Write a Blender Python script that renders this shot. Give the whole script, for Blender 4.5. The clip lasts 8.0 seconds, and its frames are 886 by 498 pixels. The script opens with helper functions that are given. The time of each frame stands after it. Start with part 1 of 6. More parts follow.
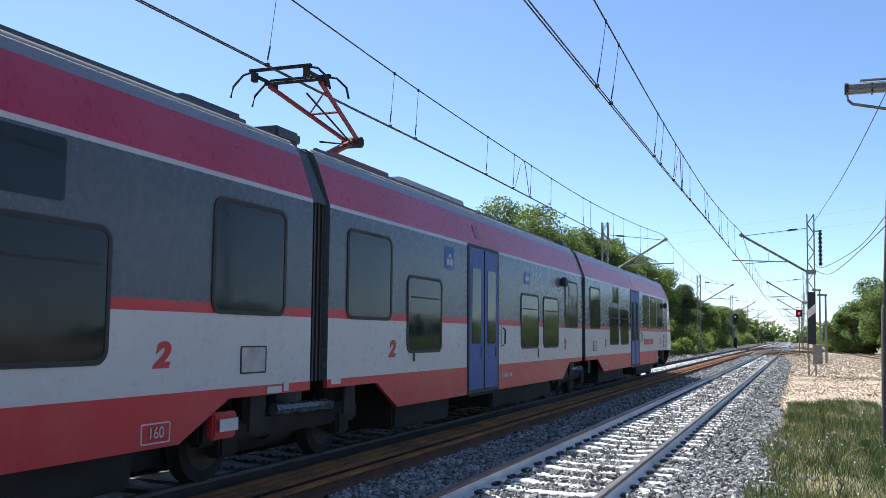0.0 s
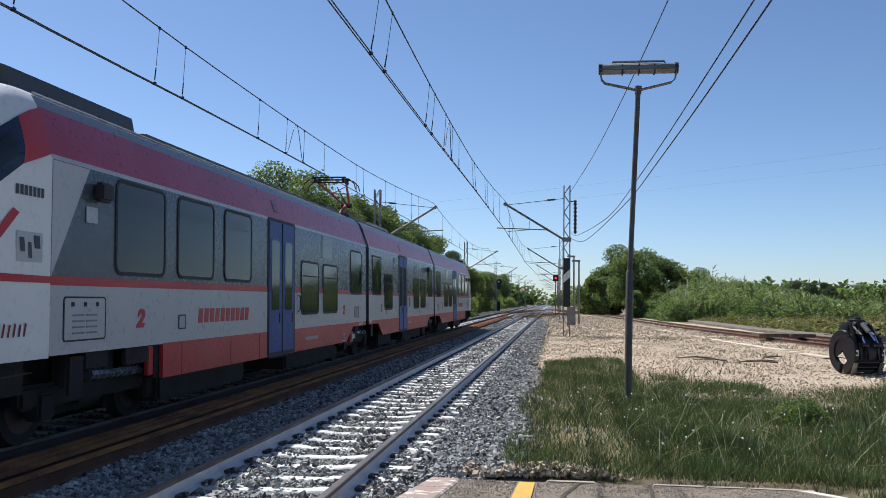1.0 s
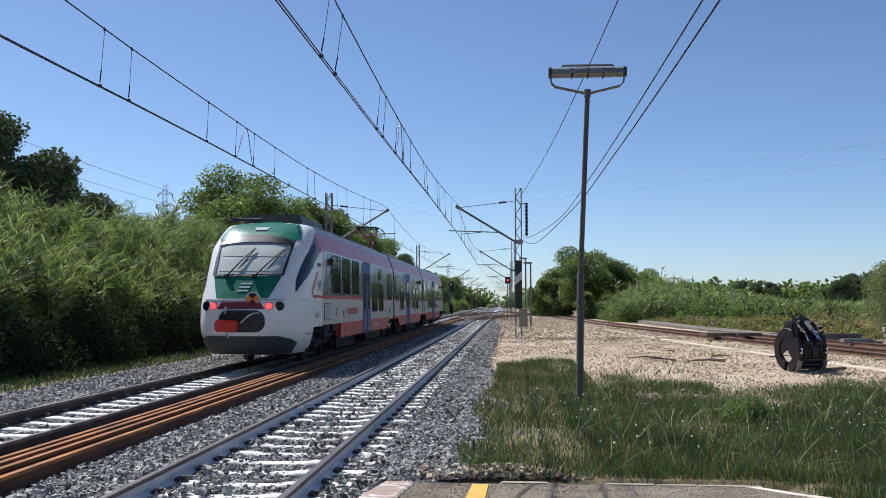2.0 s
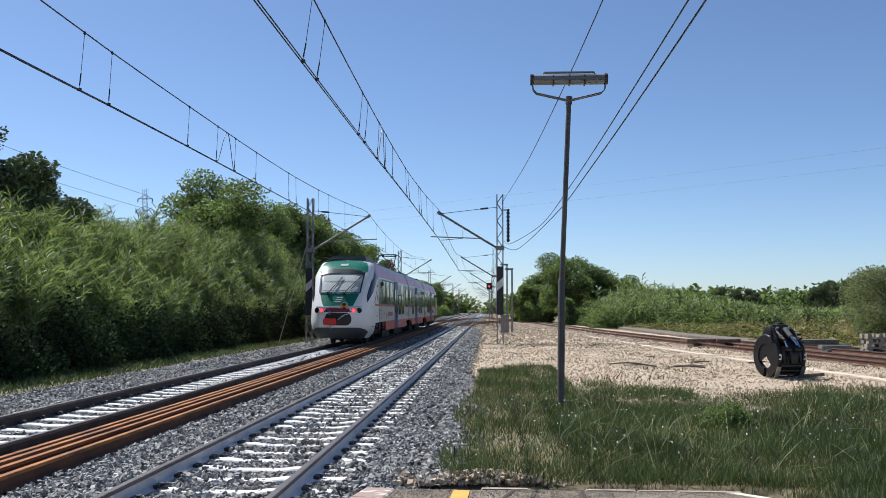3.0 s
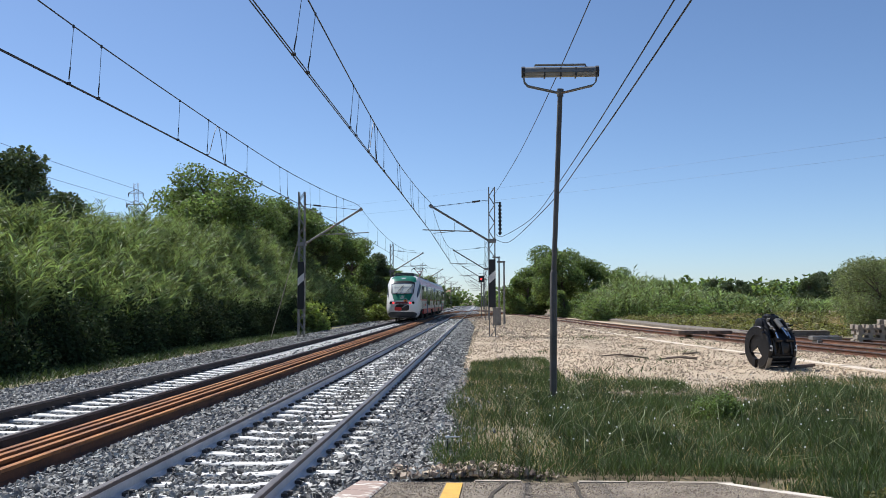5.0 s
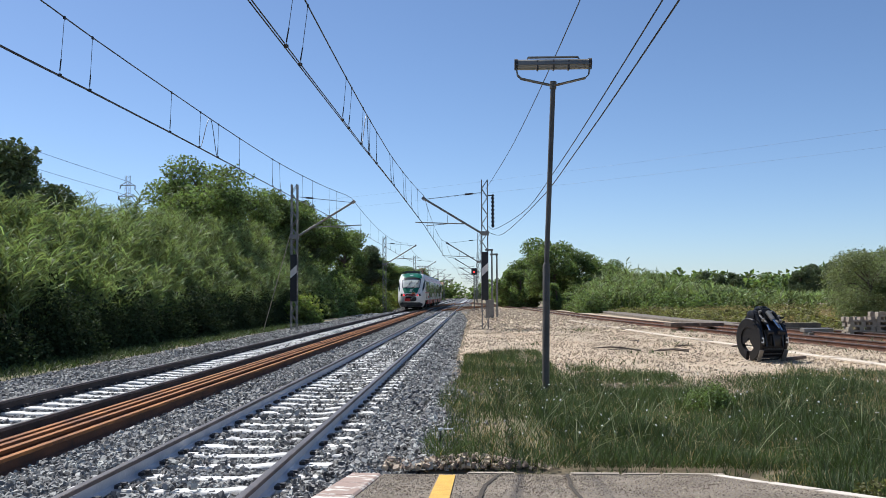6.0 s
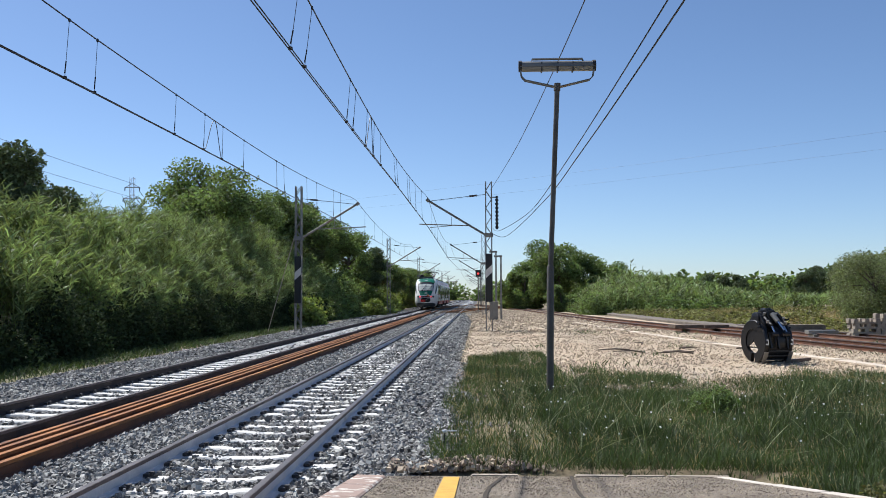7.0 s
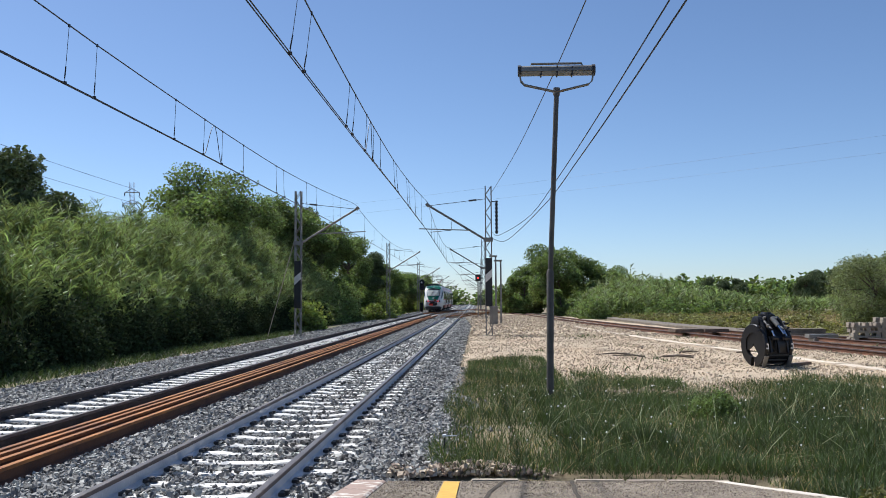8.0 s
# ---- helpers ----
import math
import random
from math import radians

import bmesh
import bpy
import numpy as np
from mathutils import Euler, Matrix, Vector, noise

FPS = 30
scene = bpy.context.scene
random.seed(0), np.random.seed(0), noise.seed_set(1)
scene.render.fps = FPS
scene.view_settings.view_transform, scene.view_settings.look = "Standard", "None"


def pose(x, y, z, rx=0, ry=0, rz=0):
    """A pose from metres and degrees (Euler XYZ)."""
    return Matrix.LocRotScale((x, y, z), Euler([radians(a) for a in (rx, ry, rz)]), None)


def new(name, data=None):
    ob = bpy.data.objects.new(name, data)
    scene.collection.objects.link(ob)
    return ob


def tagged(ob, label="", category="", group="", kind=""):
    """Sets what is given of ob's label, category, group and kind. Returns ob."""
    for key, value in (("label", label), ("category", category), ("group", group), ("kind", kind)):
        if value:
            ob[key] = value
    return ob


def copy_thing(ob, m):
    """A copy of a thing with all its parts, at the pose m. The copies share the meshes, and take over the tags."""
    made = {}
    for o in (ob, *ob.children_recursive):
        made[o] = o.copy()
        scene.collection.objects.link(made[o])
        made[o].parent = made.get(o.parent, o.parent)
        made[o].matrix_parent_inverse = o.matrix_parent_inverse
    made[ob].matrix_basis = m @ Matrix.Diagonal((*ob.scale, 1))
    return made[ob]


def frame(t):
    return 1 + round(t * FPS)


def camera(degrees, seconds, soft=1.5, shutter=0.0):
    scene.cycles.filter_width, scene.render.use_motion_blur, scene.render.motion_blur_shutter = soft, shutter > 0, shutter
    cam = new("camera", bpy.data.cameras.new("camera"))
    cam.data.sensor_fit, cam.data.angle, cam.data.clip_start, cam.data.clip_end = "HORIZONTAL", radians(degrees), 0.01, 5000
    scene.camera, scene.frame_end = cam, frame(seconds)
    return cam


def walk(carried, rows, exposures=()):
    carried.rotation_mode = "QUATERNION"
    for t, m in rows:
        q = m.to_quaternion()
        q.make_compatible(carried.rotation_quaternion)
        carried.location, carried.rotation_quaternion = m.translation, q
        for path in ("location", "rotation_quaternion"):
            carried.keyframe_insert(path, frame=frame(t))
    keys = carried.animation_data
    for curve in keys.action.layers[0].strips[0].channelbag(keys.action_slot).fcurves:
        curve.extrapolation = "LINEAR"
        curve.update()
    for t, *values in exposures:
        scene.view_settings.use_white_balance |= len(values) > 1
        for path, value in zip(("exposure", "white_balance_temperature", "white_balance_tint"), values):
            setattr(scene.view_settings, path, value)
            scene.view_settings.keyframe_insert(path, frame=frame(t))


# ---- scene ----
cam = camera(52.8, 8.0, 0.85)
PATH = [
    (0.0, 95.156, -1.300, 21.707),
    (0.1, 94.752, -1.210, 18.033),
    (0.2, 94.387, -1.120, 14.897),
    (0.3, 94.031, -1.030, 12.737),
    (0.4, 93.753, -0.940, 11.117),
    (0.5, 93.612, -0.863, 10.103),
    (1.0, 93.238, -0.616, 7.211),
    (1.5, 93.249, -0.192, 5.472),
    (3.0, 93.826, -0.113, 2.987),
    (3.5, 93.742, -0.011, 3.058),
    (4.0, 93.691, 0.209, 3.043),
    (4.5, 93.747, 0.257, 3.002),
    (5.0, 93.381, 0.184, 2.489),
    (6.5, 92.873, 0.208, 2.006),
    (7.0, 93.018, 0.202, 2.292),
    (7.5, 93.190, 0.255, 2.291),
    (8.0, 93.310, 0.300, 2.281),
]
EXPOSURES = [(0.0, 0.95, 5850, 10), (0.3, 0.65, 5850, 10), (0.5, 0.5, 5900, 10), (1.0, 0.36, 5900, 10), (1.5, 0.32, 5900, 10), (3.0, 0.41, 5920, 10), (8.0, 0.41, 5920, 10)]
walk(cam, [(t, pose(0, 0, 1.65, rx, ry, rz)) for t, rx, ry, rz in PATH], EXPOSURES)

# ---- world and sun ----
SUN_DIR = Vector((-0.48, 0.36, 0.82)).normalized()
world = bpy.data.worlds.new("sky")
scene.world = world
world.use_nodes = True
wn = world.node_tree
sky = wn.nodes.new("ShaderNodeTexSky")
sky.sky_type, sky.sun_disc = "NISHITA", False
sky.sun_elevation = math.asin(SUN_DIR.z)
sky.sun_rotation = math.atan2(SUN_DIR.x, SUN_DIR.y)
sky.altitude, sky.air_density, sky.dust_density, sky.ozone_density = 0, 0.75, 0.35, 2.8
wn.links.new(sky.outputs[0], wn.nodes["Background"].inputs[0])
wn.nodes["Background"].inputs[1].default_value = 0.091
sun = new("sun", bpy.data.lights.new("sun", "SUN"))
sun.data.energy, sun.data.angle, sun.data.color = 5.0, radians(0.55), (1.0, 0.95, 0.87)
sun.matrix_world = SUN_DIR.to_track_quat("Z", "Y").to_matrix().to_4x4()


# ---- geometry helpers ----
class Geo:
    """Vertices and faces of one mesh, with a material slot for each face."""

    def __init__(self):
        self.v, self.f, self.m = [], [], []

    def add(self, verts, faces, slot=0):
        k = len(self.v)
        self.v += [tuple(p) for p in verts]
        self.f += [tuple(i + k for i in f) for f in faces]
        self.m += [slot] * len(faces)
        return self

    def box(self, x0, x1, y0, y1, z0, z1, slot=0, bev=0.0):
        if bev <= 0:
            vs = [(x, y, z) for z in (z0, z1) for y in (y0, y1) for x in (x0, x1)]
            return self.add(vs, [(0, 2, 3, 1), (4, 5, 7, 6), (0, 1, 5, 4), (2, 6, 7, 3), (0, 4, 6, 2), (1, 3, 7, 5)], slot)
        bm = bmesh.new()
        bmesh.ops.create_cube(bm, size=1)
        for p in bm.verts:
            p.co = ((x0 + x1) / 2 + p.co.x * (x1 - x0), (y0 + y1) / 2 + p.co.y * (y1 - y0), (z0 + z1) / 2 + p.co.z * (z1 - z0))
        bmesh.ops.bevel(bm, geom=bm.edges[:], offset=bev, segments=2, affect="EDGES")
        bm.verts.index_update()
        self.add([p.co[:] for p in bm.verts], [[p.index for p in f.verts] for f in bm.faces], slot)
        bm.free()
        return self

    def tube(self, pts, r, seg=8, slot=0, cap=True):
        pts = [Vector(p) for p in pts]
        rs = r if isinstance(r, (list, tuple)) else [r] * len(pts)
        vs, up = [], None
        for i, p in enumerate(pts):
            d = (pts[min(i + 1, len(pts) - 1)] - pts[max(i - 1, 0)]).normalized()
            ref = Vector((0, 0, 1)) if abs(d.z) < 0.9 else Vector((1, 0, 0))
            a = d.cross(ref).normalized()
            b = a.cross(d)
            vs += [p + (a * math.cos(2 * math.pi * k / seg) + b * math.sin(2 * math.pi * k / seg)) * rs[i] for k in range(seg)]
        n = len(pts)
        fs = [(i * seg + k, i * seg + (k + 1) % seg, (i + 1) * seg + (k + 1) % seg, (i + 1) * seg + k) for i in range(n - 1) for k in range(seg)]
        if cap:
            fs += [tuple(range(seg)), tuple(range((n - 1) * seg, n * seg))[::-1]]
        return self.add(vs, fs, slot)

    def bar(self, p, q, w, h, slot=0):
        """A square-edged bar from p to q."""
        p, q = Vector(p), Vector(q)
        d = (q - p).normalized()
        ref = Vector((0, 0, 1)) if abs(d.z) < 0.9 else Vector((0, 1, 0))
        a = d.cross(ref).normalized()
        b = a.cross(d)
        vs = [e + a * sx * w / 2 + b * sz * h / 2 for e in (p, q) for sx, sz in ((-1, -1), (1, -1), (1, 1), (-1, 1))]
        return self.add(vs, [(0, 1, 2, 3), (7, 6, 5, 4), (0, 4, 5, 1), (1, 5, 6, 2), (2, 6, 7, 3), (3, 7, 4, 0)], slot)

    def prism(self, outline, axis, a, b, slot=0):
        """An outline swept along an axis: 'y' takes (x, z), 'x' takes (y, z), 'z' takes (x, y)."""
        def at(u, v, w):
            return {"y": (u, w, v), "x": (w, u, v), "z": (u, v, w)}[axis]
        n = len(outline)
        vs = [at(u, v, a) for u, v in outline] + [at(u, v, b) for u, v in outline]
        fs = [tuple(range(n)), tuple(range(2 * n - 1, n - 1, -1))] + [(i, i + n, (i + 1) % n + n, (i + 1) % n) for i in range(n)]
        return self.add(vs, fs, slot)

    def sheet(self, rows, slot=0):
        """Rows of points, joined into quads."""
        n = len(rows[0])
        fs = [(i * n + j, i * n + j + 1, (i + 1) * n + j + 1, (i + 1) * n + j) for i in range(len(rows) - 1) for j in range(n - 1)]
        return self.add([p for r in rows for p in r], fs, slot)

    def disc(self, c, normal, r, thick, seg=20, slot=0):
        c, n = Vector(c), Vector(normal).normalized()
        return self.tube([c, c + n * thick], r, seg, slot)

    def weld(self):
        """Join vertices that lie in one place."""
        seen, to, out = {}, [], []
        for p in self.v:
            k = tuple(round(c, 4) for c in p)
            if k not in seen:
                seen[k] = len(out)
                out.append(p)
            to.append(seen[k])
        self.v, self.f = out, [tuple(to[i] for i in f) for f in self.f]
        return self

    def mesh(self, name, mats, smooth=False):
        me = bpy.data.meshes.new(name)
        me.from_pydata(self.v, [], self.f)
        for m in mats if isinstance(mats, (list, tuple)) else [mats]:
            me.materials.append(m)
        me.polygons.foreach_set("material_index", self.m)
        bm = bmesh.new()
        bm.from_mesh(me)
        bmesh.ops.recalc_face_normals(bm, faces=bm.faces)
        bm.to_mesh(me)
        bm.free()
        if smooth:
            me.shade_smooth()
            me.set_sharp_from_angle(angle=radians(smooth if smooth is not True else 35))
        return me


def part(name, geo, mats, parent, label="", smooth=False):
    me = geo if isinstance(geo, bpy.types.Mesh) else geo.mesh(name, mats, smooth)
    ob = new(name, me)
    ob.parent = parent
    return tagged(ob, label)


def thing(name, label, category, geo=None, mats=None, group="", kind="", at=None, smooth=False):
    ob = new(name, geo if geo is None or isinstance(geo, bpy.types.Mesh) else geo.mesh(name, mats, smooth))
    if at is not None:
        ob.matrix_basis = at
    return tagged(ob, label, category, group, kind)


def raw_mesh(name, verts, tris, mat, smooth=False):
    """A mesh from numpy arrays of vertices and triangles."""
    me = bpy.data.meshes.new(name)
    me.vertices.add(len(verts))
    me.vertices.foreach_set("co", np.asarray(verts, np.float32).ravel())
    me.loops.add(len(tris) * 3)
    me.loops.foreach_set("vertex_index", np.asarray(tris, np.int32).ravel())
    me.polygons.add(len(tris))
    me.polygons.foreach_set("loop_start", np.arange(0, len(tris) * 3, 3, dtype=np.int32))
    me.update(calc_edges=True)
    me.materials.append(mat)
    if smooth:
        me.shade_smooth()
    else:
        me.shade_flat()
    return me


def blades(rng, base, aim, length, width, droop):
    """Bent leaf blades: two quads and a tip each. base, aim: n x 3; length, width, droop: n."""
    n = len(base)
    side = np.cross(aim, rng.normal(size=(n, 3)))
    side /= np.linalg.norm(side, axis=1, keepdims=True) + 1e-9
    out = np.zeros((n, 7, 3))
    for k, s in enumerate((0.0, 0.38, 0.74)):
        c = base + aim * (length * s)[:, None]
        c[:, 2] -= droop * length * s * s
        w = width * (0.75, 1.0, 0.62)[k] / 2
        out[:, 2 * k], out[:, 2 * k + 1] = c - side * w[:, None], c + side * w[:, None]
    tip = base + aim * length[:, None]
    tip[:, 2] -= droop * length
    out[:, 6] = tip
    one = np.array([(0, 1, 3), (0, 3, 2), (2, 3, 5), (2, 5, 4), (4, 5, 6)])
    tris = (one[None] + (np.arange(n) * 7)[:, None, None]).reshape(-1, 3)
    return out.reshape(-1, 3), tris


def joined(parts):
    vs, ts, k = [], [], 0
    for v, t in parts:
        vs.append(v)
        ts.append(t + k)
        k += len(v)
    return np.concatenate(vs), np.concatenate(ts)


def leaves(rng, centres, size, spread_up=0.25, long=1.6):
    """Small folded leaves, four triangles each, turned at random."""
    n = len(centres)
    a = rng.normal(size=(n, 3)) * (1, 1, 0.6)
    a /= np.linalg.norm(a, axis=1, keepdims=True)
    b = np.cross(a, rng.normal(size=(n, 3)) * (1, 1, spread_up) + (0, 0, 0.3))
    b /= np.linalg.norm(b, axis=1, keepdims=True) + 1e-9
    s = size * rng.uniform(0.6, 1.4, n)
    a, b = a * (s * long / 2)[:, None], b * (s / 2)[:, None]
    fold = np.cross(a, b)
    fold *= (0.25 * s / (np.linalg.norm(fold, axis=1) + 1e-9))[:, None]
    vs = np.stack([centres - a, centres - a * 0.1 + b + fold, centres + a, centres - a * 0.1 - b + fold], 1).reshape(-1, 3)
    tris = (np.array([(0, 1, 2), (0, 2, 3)])[None] + (np.arange(n) * 4)[:, None, None]).reshape(-1, 3)
    return vs, tris


def stones(rng, centres, size):
    """Angular stones: knocked-about boxes of twelve triangles."""
    n = len(centres)
    cube = np.array([(x, y, z) for z in (-1, 1) for y in (-1, 1) for x in (-1, 1)], float)
    v = cube[None] * rng.uniform(0.45, 1.0, (n, 8, 3)) * rng.uniform(0.32, 1.0, (n, 1, 3))
    ang = rng.uniform(0, 6.283, (n, 3))
    for ax in range(3):
        c, s = np.cos(ang[:, ax])[:, None], np.sin(ang[:, ax])[:, None]
        i, j = [(1, 2), (0, 2), (0, 1)][ax]
        p, q = v[:, :, i].copy(), v[:, :, j].copy()
        v[:, :, i], v[:, :, j] = c * p - s * q, s * p + c * q
    v = v * (size * rng.uniform(0.7, 1.6, n))[:, None, None] / 2 + centres[:, None, :]
    one = np.array([(0, 2, 3), (0, 3, 1), (4, 5, 7), (4, 7, 6), (0, 1, 5), (0, 5, 4), (2, 6, 7), (2, 7, 3), (0, 4, 6), (0, 6, 2), (1, 3, 7), (1, 7, 5)])
    return v.reshape(-1, 3), (one[None] + (np.arange(n) * 8)[:, None, None]).reshape(-1, 3)


def wobble(x, y, scale=1.0, seed=0.0):
    return noise.noise(Vector((x * scale + seed, y * scale - seed, seed)))


# ---- materials ----
def shader(name, colour, rough=0.7, metal=0.0, vary=0.25, scale=3.0, fine=40.0, bump=0.15, dark=None, island=0.0, piece=0.0, spec=0.5, coat=0.0, spots=None, through_light=0.0):
    """A surface with colour variation at two scales, fine relief and, where given, patches of a second colour."""
    m = bpy.data.materials.new(name)
    m.use_nodes = True
    nt = m.node_tree
    N, L = nt.nodes, nt.links
    b = N["Principled BSDF"]
    co = N.new("ShaderNodeTexCoord").outputs["Object"]

    def cloud(s, detail, rough_=0.6):
        t = N.new("ShaderNodeTexNoise")
        t.inputs["Scale"].default_value, t.inputs["Detail"].default_value, t.inputs["Roughness"].default_value = s, detail, rough_
        L.new(co, t.inputs["Vector"])
        return t.outputs["Fac"]

    def ramp(fac, lo, hi, a, c):
        r = N.new("ShaderNodeMapRange")
        r.inputs["From Min"].default_value, r.inputs["From Max"].default_value = lo, hi
        r.inputs["To Min"].default_value, r.inputs["To Max"].default_value = a, c
        L.new(fac, r.inputs["Value"])
        return r.outputs["Result"]

    def mix(fac, a, c, kind="MIX"):
        x = N.new("ShaderNodeMix")
        x.data_type, x.blend_type = "RGBA", kind
        for sock, val in ((x.inputs[0], fac), (x.inputs[6], a), (x.inputs[7], c)):
            if isinstance(val, bpy.types.NodeSocket):
                L.new(val, sock)
            else:
                sock.default_value = val if not isinstance(val, tuple) else (*val[:3], 1)
        return x.outputs[2]

    big, small = cloud(scale, 5), cloud(fine, 3)
    dark = dark or tuple(c * (1 - vary * 1.6) for c in colour)
    col = mix(ramp(big, 0.35, 0.68, 0, 1), colour, dark)
    light = tuple(min(1, c * (1 + vary * 0.8)) for c in colour)
    col = mix(ramp(small, 0.45, 0.75, 0, 0.6), col, light)
    if spots:
        tint, s, lo, hi = spots
        col = mix(ramp(cloud(s, 6, 0.7), lo, hi, 0, 1), col, tint)
    for amount, source in ((island, ("ShaderNodeNewGeometry", "Random Per Island")), (piece, ("ShaderNodeObjectInfo", "Random"))):
        if amount:
            h = N.new("ShaderNodeHueSaturation")
            rnd = N.new(source[0]).outputs[source[1]]
            L.new(ramp(rnd, 0, 1, 1 - amount, 1 + amount), h.inputs["Value"])
            L.new(ramp(rnd, 0, 1, 0.5 - amount * 0.04, 0.5 + amount * 0.04), h.inputs["Hue"])
            L.new(col, h.inputs["Color"])
            col = h.outputs["Color"]
    L.new(col, b.inputs["Base Color"])
    L.new(ramp(small, 0.3, 0.7, max(0.02, rough - 0.08), min(1, rough + 0.1)), b.inputs["Roughness"])
    b.inputs["Metallic"].default_value = metal
    b.inputs["Specular IOR Level"].default_value = spec
    if coat:
        b.inputs["Coat Weight"].default_value, b.inputs["Coat Roughness"].default_value = coat, 0.08
    if bump:
        k = N.new("ShaderNodeBump")
        k.inputs["Strength"].default_value, k.inputs["Distance"].default_value = bump, 0.02
        L.new(small, k.inputs["Height"])
        L.new(k.outputs["Normal"], b.inputs["Normal"])
    if through_light:
        t = N.new("ShaderNodeBsdfTranslucent")
        L.new(mix(1.0, col, (1.0, 1.05, 0.6), "MULTIPLY"), t.inputs["Color"])
        s = N.new("ShaderNodeMixShader")
        s.inputs[0].default_value = through_light
        L.new(b.outputs[0], s.inputs[1])
        L.new(t.outputs[0], s.inputs[2])
        L.new(s.outputs[0], N["Material Output"].inputs["Surface"])
    return m


def glow(name, colour, strength):
    m = bpy.data.materials.new(name)
    m.use_nodes = True
    b = m.node_tree.nodes["Principled BSDF"]
    b.inputs["Base Color"].default_value = (*colour, 1)
    b.inputs["Emission Color"].default_value = (*colour, 1)
    b.inputs["Emission Strength"].default_value = strength
    b.inputs["Roughness"].default_value = 0.2
    return m


M_SOIL = shader("soil", (0.27, 0.20, 0.12), 0.95, vary=0.3, scale=0.25, fine=9, bump=0.6, spots=((0.15, 0.135, 0.065), 0.12, 0.45, 0.6))
M_YARD = shader("pale_gravel", (0.50, 0.39, 0.265), 0.95, vary=0.22, scale=0.5, fine=28, bump=1.0, spots=((0.36, 0.235, 0.14), 0.35, 0.52, 0.70))
M_YARDSTONE = shader("pale_stones", (0.52, 0.42, 0.30), 0.9, vary=0.25, scale=2, fine=30, island=0.35)
M_BALLAST = shader("ballast_bed", (0.115, 0.112, 0.107), 0.95, vary=0.4, scale=6, fine=24, bump=1.0, spots=((0.26, 0.24, 0.20), 0.6, 0.60, 0.78))
M_STONE = shader("crushed_stone", (0.30, 0.288, 0.265), 0.85, vary=0.3, scale=2, fine=40, bump=0.2, island=0.75)
M_WARMSTONE = shader("warm_stone", (0.47, 0.37, 0.27), 0.9, vary=0.25, scale=3, fine=40, bump=0.2, island=0.45)
M_SLEEPER = shader("pale_concrete", (0.68, 0.655, 0.61), 0.9, vary=0.15, scale=3, fine=50, bump=0.2, piece=0.08)
M_RAILWHITE = shader("white_railpaint", (0.60, 0.585, 0.59), 0.6, vary=0.12, scale=1.5, fine=30, bump=0.1, spots=((0.33, 0.28, 0.24), 2.2, 0.60, 0.74))
M_RAILTOP = shader("worn_steel", (0.20, 0.17, 0.15), 0.42, 0.7, vary=0.3, scale=2, fine=60, bump=0.05)
M_RAILHEAD = shader("brown_railhead", (0.13, 0.095, 0.088), 0.6, 0.3, vary=0.3, scale=2, fine=50, bump=0.15)
M_RAILBROWN = shader("dark_rail_brown", (0.15, 0.062, 0.030), 0.85, 0.1, vary=0.35, scale=1.5, fine=35, bump=0.3, dark=(0.06, 0.03, 0.02))
M_RAILDARK = shader("brown_steel", (0.075, 0.052, 0.043), 0.75, 0.2, vary=0.3, scale=2, fine=50, bump=0.2)
M_RUST = shader("orange_rust", (0.36, 0.145, 0.04), 0.85, 0.1, vary=0.35, scale=1.2, fine=35, bump=0.3, dark=(0.10, 0.04, 0.022))
M_TIMBER = shader("old_timber", (0.16, 0.115, 0.085), 0.9, vary=0.35, scale=3, fine=25, bump=0.5, piece=0.2)
M_CLIP = shader("dark_clip", (0.06, 0.055, 0.055), 0.6, 0.3, vary=0.3)
M_GALV = shader("galvanised_steel", (0.25, 0.24, 0.22), 0.55, 0.6, vary=0.2, scale=2, fine=30, bump=0.1, spots=((0.24, 0.15, 0.09), 1.5, 0.58, 0.72))
M_POST = shader("weathered_post", (0.13, 0.115, 0.10), 0.6, 0.4, vary=0.3, scale=2, fine=30, bump=0.1)
M_WIRE = shader("dark_wire", (0.045, 0.045, 0.05), 0.5, 0.6, vary=0.2, bump=0)
M_BLACK = shader("black_paint", (0.015, 0.015, 0.017), 0.5, vary=0.3, scale=3, bump=0.05)
M_WHITE = shader("white_paint", (0.75, 0.75, 0.74), 0.6, vary=0.1, scale=3, bump=0.05)
M_ASPHALT = shader("worn_asphalt", (0.33, 0.265, 0.195), 0.95, vary=0.3, scale=1.5, fine=90, bump=1.0, spots=((0.17, 0.14, 0.105), 90, 0.48, 0.62))
M_STREAK = shader("tar_seam", (0.085, 0.07, 0.055), 0.95, vary=0.3, fine=60, spec=0.15)
M_YELLOW = shader("yellow_line", (0.64, 0.37, 0.06), 0.8, vary=0.15, scale=6, fine=60, bump=0.4, spots=((0.35, 0.25, 0.13), 9, 0.60, 0.72))
M_KERB = shader("kerb_concrete", (0.37, 0.31, 0.24), 0.9, vary=0.2, scale=4, fine=40, bump=0.3, piece=0.1, spots=((0.33, 0.25, 0.2), 2, 0.55, 0.7))
M_COPING = shader("pinkish_coping", (0.34, 0.24, 0.19), 0.85, vary=0.2, scale=3, fine=40, bump=0.3, spots=((0.60, 0.54, 0.46), 3, 0.5, 0.54))
M_CONCRETE = shader("grey_concrete", (0.29, 0.265, 0.23), 0.9, vary=0.2, scale=2, fine=30, bump=0.4, piece=0.12)
M_GRASS = shader("green_grass", (0.083, 0.118, 0.035), 0.7, vary=0.3, scale=0.5, fine=3, bump=0, island=0.4, through_light=0.25)
